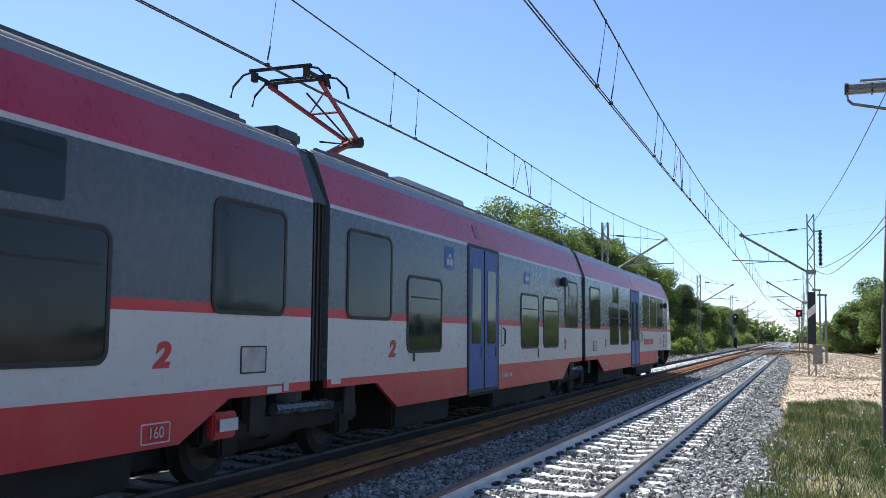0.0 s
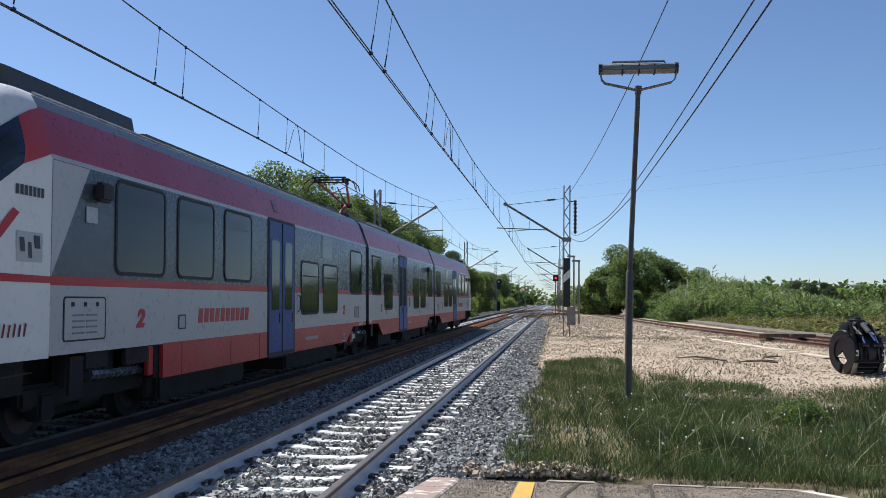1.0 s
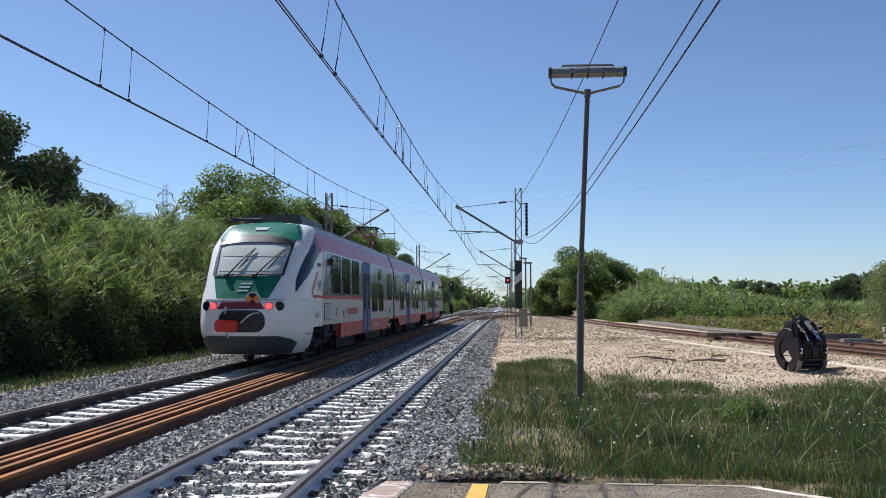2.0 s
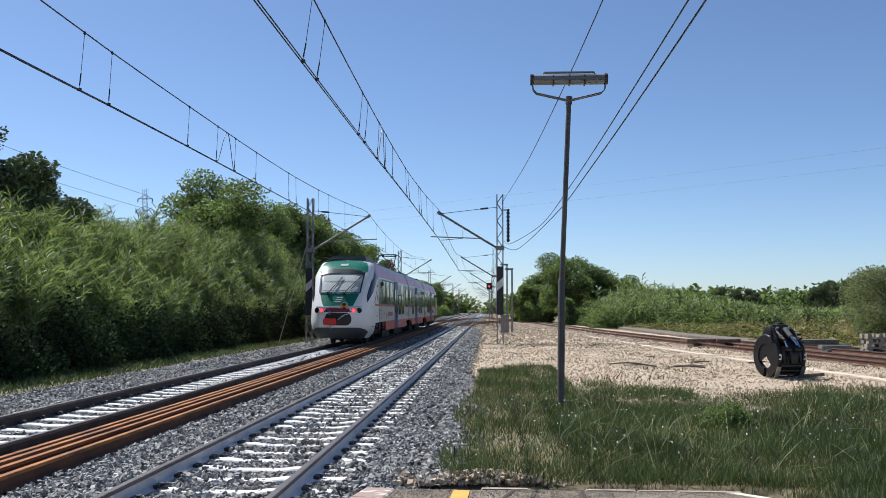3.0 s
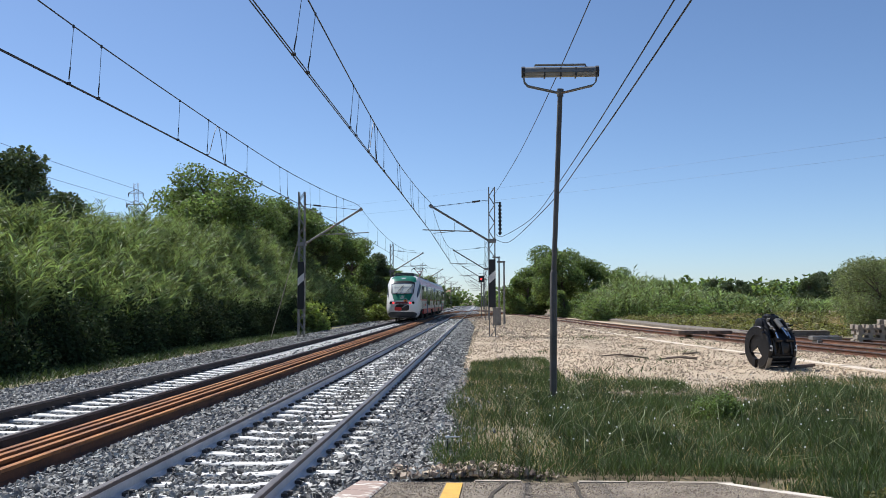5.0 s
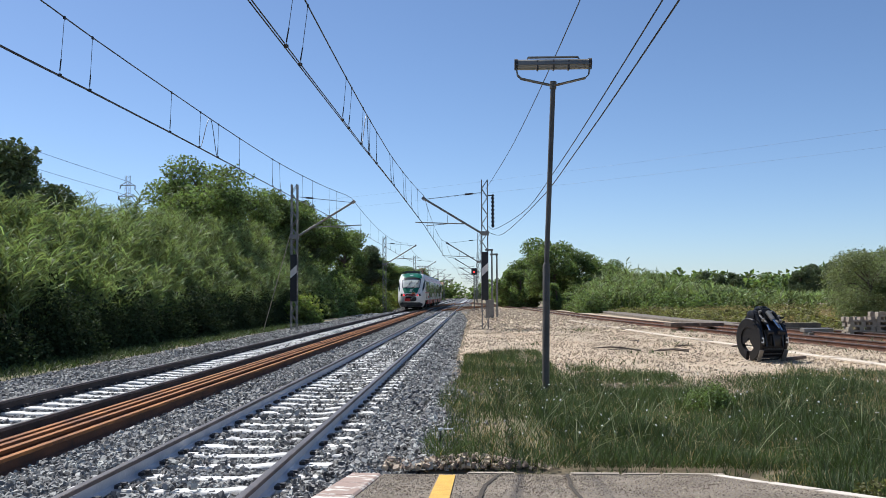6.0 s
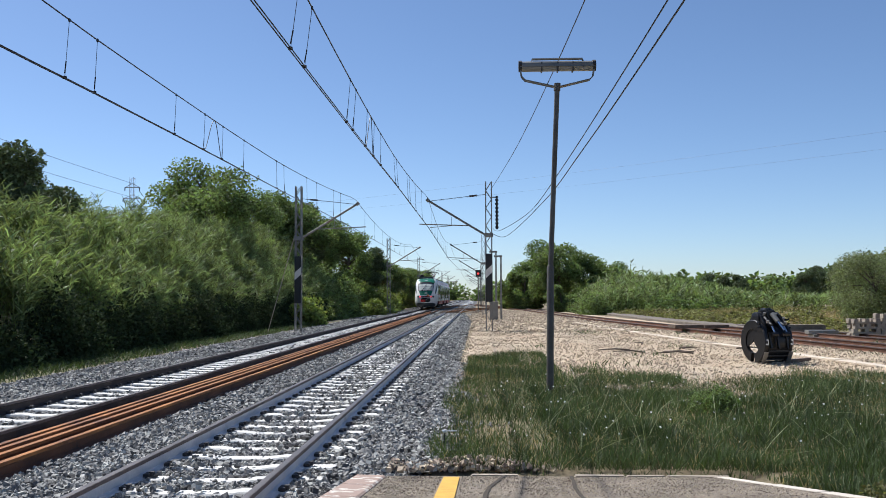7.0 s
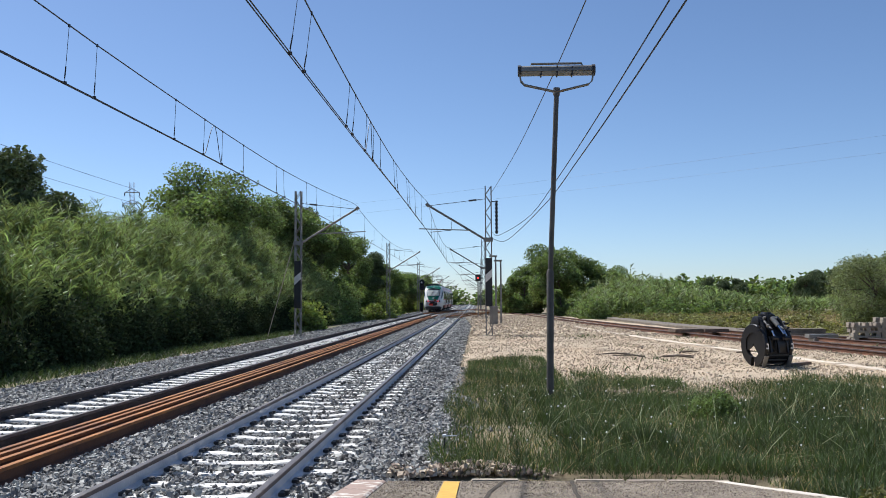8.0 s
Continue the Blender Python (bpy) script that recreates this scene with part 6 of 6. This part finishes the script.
def build_train():
    tr = thing("train", "three-car grey, white, red and crimson electric railcar", "train")
    part("car_body", car_shell(-15.7, -0.2), BODY_MATS, tr, "grey and white cab car body with red stripe", 30)
    part("car_body", car_shell(0.2, MID - 0.2), BODY_MATS, tr, "grey and white middle car body with red stripe", 30)
    part("car_body", car_shell(MID + 0.2, MID + 15.7), BODY_MATS, tr, "grey and white cab car body with red stripe", 30)

    def both(name, make, mat, label="", smooth=False):
        return [part(name, make(s), mat, tr, label, smooth) for s in (1, -1)]

    def flip(y):
        return MID - y
    windows = CAB_WINDOWS + MID_WINDOWS + [(flip(b), flip(a), c, d) for a, b, c, d in CAB_WINDOWS]
    for a, b, c, d in windows:
        for s in (1, -1):
            w = part("window", side_patch(rounded(a, b, c, d, 0.12), s, 0.008), T_GLASS, tr, "tinted side window")
            part("window_seal", ring_patch(a - 0.03, b + 0.03, c - 0.03, d + 0.03, 0.14, 0.045, s, 0.014), T_RUBBER, w)
            if c < 1.5:
                part("tip_up_bar", side_patch([(a + 0.1, d - 0.30), (b - 0.1, d - 0.30), (b - 0.1, d - 0.275), (a + 0.1, d - 0.275)], s, 0.013, 0.006), T_RUBBER, w)
    for a, b in ((-4.85, -3.97), (flip(-3.97), flip(-4.85))):
        both("display_window", lambda s: side_patch(rounded(a, b, 2.56, 3.05, 0.04), s, 0.008), T_GLASS, "small dark display window")
    # doors
    for a in (-8.62, 5.04, flip(-7.02)):
        b = a + 1.60
        for s in (1, -1):
            both_leaf = ((a, (a + b) / 2 - 0.012), ((a + b) / 2 + 0.012, b))
            part("door_frame", ring_patch(a - 0.04, b + 0.04, 0.58, 3.13, 0.05, 0.06, s, 0.012), T_RUBBER, tr)
            for y0, y1 in both_leaf:
                d = part("door", side_patch([(y0, 0.62), (y1, 0.62), (y1, 1.4), (y1, 2.2), (y1, 3.08), (y0, 3.08), (y0, 2.2), (y0, 1.4)], s, 0.010, 0.05), T_BLUE, tr, "blue sliding door leaf")
                part("door_pane", side_patch(rounded(y0 + 0.17, y1 - 0.17, 1.42, 2.72, 0.05), s, 0.016), T_GLASS, d)
                part("door_edge", side_patch([(y0, 0.62), (y0 + 0.03, 0.62), (y0 + 0.03, 3.06), (y0, 3.06)], s, 0.018, 0.012), T_RUBBER, d)
                part("door_stop", side_patch([(y1 - 0.16, 1.36), (y1 - 0.12, 1.36), (y1 - 0.12, 1.18), (y1 - 0.16, 1.18)], s, 0.02), T_RUBBER, d)
            part("step", Geo().box(s * 1.44 - 0.07, s * 1.44 + 0.07, a, b, 0.53, 0.57, 0, 0.01), T_UNDER, tr)
            yv = (a + b) / 2
            part("roof_vent", side_patch([(yv - 0.28, 3.27), (yv - 0.02, 3.27), (yv - 0.02, 3.5), (yv - 0.28, 3.5)], s, 0.010), T_MAROON, tr, "dark red grille in the crimson band")
            h = part("handrail_plate", side_patch(rounded(b + 0.22, b + 0.36, 1.32, 1.76, 0.05), s, 0.012), T_WHITE, tr, "white plate with a black handrail")
            part("handrail", Geo().tube([(s * 1.49, b + 0.25, 1.37), (s * 1.53, b + 0.26, 1.42), (s * 1.53, b + 0.26, 1.66), (s * 1.49, b + 0.25, 1.71)], 0.016, 6), T_RUBBER, h)
    # lower skirts, cut away over the wheels
    for prof in ([(-13.0, 0.57), (-2.5, 0.57), (-1.75, 0.93), (-0.2, 0.93), (-0.2, 1.03), (-13.0, 1.03)], [(0.2, 0.93), (1.55, 0.93), (2.2, 0.57), (5.0, 0.57), (5.0, 1.03), (0.2, 1.03)], [(6.66, 0.57), (MID - 2.2, 0.57), (MID - 1.55, 0.93), (MID - 0.2, 0.93), (MID - 0.2, 1.03), (6.66, 1.03)]):
        both("skirt_panel", lambda s: side_patch(prof, s, 0.003, 0.05), T_RED, "red lower skirt panel")
    prof = [(flip(y), z) for y, z in [(-13.0, 0.57), (-2.5, 0.57), (-1.75, 0.93), (-0.2, 0.93), (-0.2, 1.03), (-13.0, 1.03)]]
    both("skirt_panel", lambda s: side_patch(prof, s, 0.003, 0.05), T_RED, "red lower skirt panel")
    for y in (-12.4, -10.5, -9.1, flip(-12.4), flip(-10.5)):
        both("panel_joint", lambda s: side_patch([(y, 0.58), (y + 0.015, 0.58), (y + 0.015, 1.0), (y, 1.0)], s, 0.006, 0.006), T_RUBBER)
    # gangway bellows between the cars
    for y in (0.0, MID):
        def hoop(f):
            return [(w * f, z) for z, w in SIDE[3:]] + [(-w * f, z) for z, w in SIDE[3:][::-1]]
        bellows = part("gangway_bellows", Geo().prism(hoop(0.93), "y", y - 0.2, y + 0.2), T_RUBBER, tr, "black ribbed gangway bellows")
        for k in range(4):
            part("bellows_rib", Geo().prism(hoop(0.96), "y", y - 0.155 + k * 0.089, y - 0.115 + k * 0.089), T_RUBBER, bellows)
        part("gangway_cover", Geo().box(-0.95, 0.95, y - 0.26, y + 0.3, 3.86, 4.03, 0, 0.04), T_SKIRT, tr)
        both("gangway_fairing", lambda s: side_patch([(y - 0.17, 3.1), (y + 0.17, 3.1), (y + 0.05, 3.72), (y - 0.17, 3.74)], s, -0.02, 0.03), T_SKIRT)
    # wheels and frames
    for yc in (-13.9, 0.0, MID, MID + 13.9):
        frame_ = part("bogie_frame", Geo().box(-1.0, 1.0, yc - 0.3, yc + 0.3, 0.35, 0.75, 0, 0.04).box(-1.12, -0.95, yc - 1.7, yc + 1.7, 0.42, 0.68, 0, 0.04).box(0.95, 1.12, yc - 1.7, yc + 1.7, 0.42, 0.68, 0, 0.04), T_UNDER, tr, "grimy bogie frame")
        for dy in (-1.25, 1.25):
            for s in (-1, 1):
                wh = part("wheel", Geo().tube([(s * 0.70, yc + dy, 0.425), (s * 0.735, yc + dy, 0.425), (s * 0.84, yc + dy, 0.425)], [0.45, 0.425, 0.42], 28), T_UNDER, tr, "steel wheel", 40)
                part("tyre", Geo().tube([(s * 0.84, yc + dy, 0.425), (s * 0.848, yc + dy, 0.425)], 0.30, 24), T_RAILDARK_, wh)
                part("axle_box", Geo().box(s * 1.06 - 0.1, s * 1.06 + 0.1, yc + dy - 0.16, yc + dy + 0.16, 0.28, 0.58, 0, 0.03), T_UNDER, frame_)
                part("spring", Geo().tube([(s * 1.05, yc + dy * 0.72, 0.6), (s * 1.05, yc + dy * 0.72, 0.98)], 0.11, 10), T_UNDER, frame_)
        for s in (-1, 1):
            part("damper", Geo().tube([(s * 1.22, yc - 0.55, 0.72), (s * 1.22, yc + 0.75, 0.70)], 0.07, 8), T_GREY, frame_, "grey damper")
            part("air_spring", Geo().tube([(s * 0.95, yc, 0.72), (s * 0.95, yc, 1.02)], 0.27, 14), T_RUBBER, frame_)
            for y, z in ((yc - 1.15, 0.78), (yc + 0.9, 0.80)):
                part("drop_bracket", Geo().box(s * 1.40 - 0.02, s * 1.40 + 0.02, y - 0.14, y + 0.14, z - 0.22, z + 0.2), T_UNDER, frame_)
        # solid box added between the wheels to block light under the cars
        part("traction_gear", Geo().box(-0.64, 0.64, yc - 2.25, yc + 2.25, 0.2, 0.98, 0, 0.05), T_UNDER, frame_)
    for a, b in ((-15.4, -13.0), (flip(-13.0), flip(-15.4))):
        part("underfloor_box", Geo().box(-0.6, 0.6, a, b, 0.3, 1.0, 0, 0.04), T_UNDER, tr)
    for a, b in ((-12.6, -9.2), (-6.8, -2.8), (2.6, 4.8), (7.0, 11.2), (flip(-2.8), flip(-6.8)), (flip(-9.2), flip(-12.6))):
        part("underfloor_box", Geo().box(-1.25, 1.25, a, b, 0.2, 1.0, 0, 0.04), T_UNDER, tr)
    # equipment bay by the cab bogies
    for s in (1, -1):
        for y, w, z0, z1, mat in ((-13.2, 0.08, 0.62, 1.0, T_RED), (-12.95, 0.10, 0.75, 1.0, T_RED), (-13.6, 0.3, 0.8, 1.02, T_UNDER), (-14.6, 0.25, 0.82, 1.02, T_UNDER)):
            part("bracket", Geo().box(s * 1.38 - 0.03, s * 1.38 + 0.03, y - w, y + w, z0, z1, 0, 0.01), mat, tr)
        part("bracket", Geo().box(s * 1.40 - 0.05, s * 1.40 + 0.05, -1.94, -1.56, 0.54, 0.80, 0, 0.02), T_RED, tr, "red equipment box")
        for y in (-15.0, flip(-15.0)):
            hp = part("hatch", side_patch(rounded(y - 0.44, y + 0.44, 1.16, 1.63, 0.04), s, 0.008), T_WHITE, tr, "grey-white equipment hatch")
            part("hatch_joint", ring_patch(y - 0.45, y + 0.45, 1.15, 1.64, 0.05, 0.02, s, 0.010), T_RUBBER, hp)
            for k in range(8):
                yl, zl = y - 0.27 + 0.28 * (k % 2), 1.23 + 0.065 * (k // 2)
                part("louvre", side_patch([(yl, zl), (yl + 0.24, zl), (yl + 0.24, zl + 0.02), (yl, zl + 0.02)], s, 0.016, 0.008), T_UPPER, hp)
            for k in range(3):
                part("hatch_lock", side_patch(rounded(y - 0.3 + k * 0.26, y - 0.24 + k * 0.26, 1.53, 1.58, 0.01), s, 0.014), T_RUBBER, hp)
        for y, w, h in ((-1.35, 0.22, 0.26), (-12.4, 0.11, 0.18), (flip(-1.35), 0.22, 0.26)):
            hp = part("hatch", side_patch([(y - w, 1.30 - h / 2), (y + w, 1.30 - h / 2), (y + w, 1.30 + h / 2), (y - w, 1.30 + h / 2)], s, 0.008), T_ROOF, tr, "small grey hatch")
            part("hatch_joint", ring_patch(y - w - 0.01, y + w + 0.01, 1.29 - h / 2, 1.31 + h / 2, 0.02, 0.016, s, 0.011), T_RUBBER, hp)
        for y in (-14.76, 11.45, flip(-14.76)):
            part("side_camera", Geo().box(s * 1.52 - 0.06, s * 1.52 + 0.06, y - 0.14, y + 0.14, 2.72, 2.94, 0, 0.03), T_RUBBER, tr, "small black side camera")
        for y, kind in ((4.15, 0), (8.55, 1)):
            sg = part("pictogram", side_patch(rounded(y - 0.2, y + 0.2, 2.62, 2.98 if kind == 0 else 2.86, 0.03), s, 0.006), T_BLUE, tr, "blue square sign with white marks")
            for (p, q, u, v) in ((-0.12, -0.02, 2.68, 2.78), (0.02, 0.12, 2.68, 2.78), (-0.04, 0.04, 2.80, 2.86 - 0.03 * kind)):
                part("white_mark", side_patch([(y + p, u), (y + q, u), (y + q, v), (y + p, v)], s, 0.010, 0.004), T_WHITE, sg)
        # painted class numbers, speed mark and bars
        def face(y, z, off=0.006):
            return Matrix.Translation((s * (half_width(z) + off), y, z)) @ Euler((radians(90), 0, radians(90 * s))).to_matrix().to_4x4()
        for y in (-2.78, 2.0, -13.67, flip(2.0), flip(-2.78), flip(-13.67)):
            lettering("2", 0.30, T_RED, "class_number", tr, face(y, 1.36) @ Matrix.Diagonal((1.35, 1, 1, 1)), 0.05)
        for y in (-2.82, flip(-2.82)):
            lettering("160", 0.14, T_WHITE, "speed_mark", tr, face(y, 0.70, 0.012), 0.0)
            part("speed_frame", ring_patch(y - 0.19, y + 0.19, 0.61, 0.79, 0.02, 0.012, s, 0.010), T_WHITE, tr, "thin white frame round the speed mark")
        for y0 in (-11.83, flip(-9.63)):
            for k in range(10):
                y = y0 + 0.22 * k
                part("name_bar", side_patch([(y, 1.27), (y + 0.16, 1.27), (y + 0.19, 1.48), (y + 0.03, 1.48)], s, 0.005, 0.004), T_RED, tr, "red slanted lettering bar")
        for y0, z, n in ((-6.2, 0.80, 14), (6.9, 0.82, 8)):
            for k in range(n):
                part("number_bar", side_patch([(y0 + k * 0.075, z - 0.03), (y0 + k * 0.075 + 0.045, z - 0.03), (y0 + k * 0.075 + 0.045, z + 0.04), (y0 + k * 0.075, z + 0.04)], s, 0.010, 0.004), T_WHITE, tr)
        for y, z, w, h, mat in ((-0.95, 0.975, 0.14, 0.035, T_WHITE), (-0.72, 1.0, 0.05, 0.05, T_WHITE), (0.4, 1.0, 0.12, 0.03, T_WHITE), (-1.75, 0.68, 0.15, 0.06, T_WHITE), (-14.9, 2.56, 0.12, 0.09, T_WHITE), (2.75, 1.24, 0.03, 0.06, T_RUBBER), (9.4, 1.2, 0.04, 0.1, T_RUBBER)):
            part("label_plate", side_patch([(y - w, z - h), (y + w, z - h), (y + w, z + h), (y - w, z + h)], s, 0.013, 0.006), mat, tr)
        part("pale_flash", side_patch([(-15.69, 1.85), (-14.95, 3.07), (-15.69, 3.07)][::1], s, 0.004, 0.003), T_WHITE, tr, "pale slanting paint flash")
        part("gutter", Geo().tube([(s * 1.12, -15.6, 3.80), (s * 1.12, -0.25, 3.80)], 0.02, 5).tube([(s * 1.12, 0.25, 3.80), (s * 1.12, MID - 0.25, 3.80)], 0.02, 5).tube([(s * 1.12, MID + 0.25, 3.80), (s * 1.12, MID + 15.6, 3.80)], 0.02, 5), T_ROOF, tr)
    # roof equipment
    for a, b, w, z, mat in ((-15.6, -12.7, 0.85, 4.15, T_SKIRT), (-11.9, -6.2, 0.8, 4.03, T_UPPER), (-5.9, -2.0, 0.8, 4.02, T_UPPER), (-1.5, -0.6, 0.7, 4.12, T_SKIRT), (3.9, 6.6, 0.8, 4.12, T_ROOF), (7.3, 12.6, 0.7, 4.06, T_SKIRT), (flip(-2.0), flip(-5.6), 0.62, 4.02, T_ROOF), (flip(-6.2), flip(-11.9), 0.62, 4.04, T_SKIRT), (flip(-12.7), flip(-15.3), 0.75, 4.10, T_SKIRT)):
        part("roof_unit", Geo().prism([(-w, 3.86), (w, 3.86), (w - 0.06, z - 0.03), (w - 0.16, z), (-w + 0.16, z), (-w + 0.06, z - 0.03)], "y", a, b), mat, tr, "dark low roof equipment box")
    for y in (-14.9, flip(-14.9)):
        d = -1 if y < 0 else 1
        part("horn", Geo().tube([(0.25 * d, y + d * 1.0, 3.98), (0.95 * d, y + d * 1.05, 3.97)], 0.04, 8).tube([(0.9 * d, y + d * 1.05, 3.97), (1.06 * d, y + d * 1.06, 3.97)], [0.05, 0.10], 10).bar((0.45 * d, y + d * 1.02, 3.86), (0.45 * d, y + d * 1.02, 3.98), 0.06, 0.06), T_RUBBER, tr, "black roof horn")
        part("antenna", Geo().tube([(0.2, y, 4.15), (0.2, y, 4.30)], 0.02, 6), T_RUBBER, tr)
    for s in (1, -1):
        part("roof_conduit", Geo().tube([(s * 0.85, -12.4, 3.93), (s * 0.85, -0.8, 3.93)], 0.035, 6).tube([(s * 0.85, 0.8, 3.93), (s * 0.85, MID - 0.8, 3.93)], 0.035, 6), T_SKIRT, tr)
        for k in range(26):
            y = -15.2 + k * 1.15
            if abs(y) > 0.6 and abs(y - MID) > 0.6:
                part("roof_bolt", Geo().box(s * 1.06 - 0.03, s * 1.06 + 0.03, y - 0.05, y + 0.05, 3.80, 3.86), T_SKIRT, tr)
    # pantograph
    base = part("pantograph_base", Geo().bar((-0.6, 1.6, 4.07), (-0.6, 3.5, 4.07), 0.06, 0.06).bar((0.6, 1.6, 4.07), (0.6, 3.5, 4.07), 0.06, 0.06).bar((-0.6, 2.2, 4.07), (0.6, 2.2, 4.07), 0.08, 0.06).bar((-0.6, 3.3, 4.07), (0.6, 3.3, 4.07), 0.08, 0.06), T_PANTO, tr, "dark red pantograph base frame")
    for x in (-0.6, 0.6):
        for y in (1.8, 3.3):
            part("insulator", Geo().tube([(x, y, 3.85), (x, y, 3.90), (x, y, 3.91), (x, y, 3.97), (x, y, 3.98), (x, y, 4.05)], [0.06, 0.06, 0.09, 0.09, 0.06, 0.05], 10), T_MAROON, base)
    part("lower_arm", Geo().tube([(0, 2.3, 4.12), (0, 3.42, 4.62)], 0.06, 8), T_PANTO, tr, "red lower pantograph arm")
    part("knee", Geo().tube([(-0.16, 3.45, 4.62), (0.16, 3.45, 4.62)], 0.09, 10), T_UNDER, tr)
    up = part("upper_arm", Geo().tube([(-0.1, 3.45, 4.64), (-0.42, 1.62, 5.10)], 0.035, 8).tube([(0.1, 3.45, 4.64), (0.42, 1.62, 5.10)], 0.035, 8).tube([(-0.26, 2.5, 4.88), (0.26, 2.5, 4.88)], 0.018, 6).tube([(-0.26, 2.5, 4.88), (0.38, 1.85, 5.03)], 0.014, 6), T_PANTO, tr, "red tubular upper pantograph arm")
    part("control_rod", Geo().tube([(0.0, 2.4, 4.42), (0.08, 3.3, 4.55), (0.1, 1.8, 5.0)], 0.016, 6), T_UNDER, up)
    for dy in (-0.27, 0.27):
        part("collector", Geo().tube([(-0.80, 1.5 + dy, 4.86), (-0.76, 1.5 + dy, 5.02), (-0.60, 1.5 + dy, 5.17), (-0.4, 1.5 + dy, 5.21), (0.4, 1.5 + dy, 5.21), (0.60, 1.5 + dy, 5.17), (0.76, 1.5 + dy, 5.02), (0.80, 1.5 + dy, 4.86)], 0.017, 6), T_UNDER, tr, "black collector horn tube")
        part("contact_strip", Geo().box(-0.5, 0.5, 1.47 + dy, 1.53 + dy, 5.205, 5.24, 0, 0.008), T_UNDER, tr, "worn carbon contact strip")
    for x in (-0.42, 0.42):
        part("collector_link", Geo().bar((x, 1.23, 5.15), (x, 1.77, 5.15), 0.035, 0.045).box(x - 0.035, x + 0.035, 1.2, 1.28, 5.06, 5.19).box(x - 0.035, x + 0.035, 1.72, 1.8, 5.06, 5.19), T_UNDER, tr)
    part("cross_shaft", Geo().tube([(-0.45, 1.55, 5.11), (0.45, 1.55, 5.11)], 0.025, 8), T_UNDER, tr)
    # noses: one at each end
    build_nose(tr, pose(0, -15.7, 0, 0, 0, 180))
    build_nose(tr, pose(0, MID + 15.7, 0, 0, 0, 0))
    return tr


T_RAILDARK_ = M_RAILDARK
train = build_train()
TRAIN_ROWS = [(0.0, 9.18), (0.5, 16.72), (1.0, 24.38), (1.5, 32.3), (3.0, 57.5), (4.0, 75.0), (5.0, 92.9), (6.5, 120.9), (8.0, 149.4)]


def motions():
    walk(train, [(t, pose(FAR_X, y, 0)) for t, y in TRAIN_ROWS])


motions()
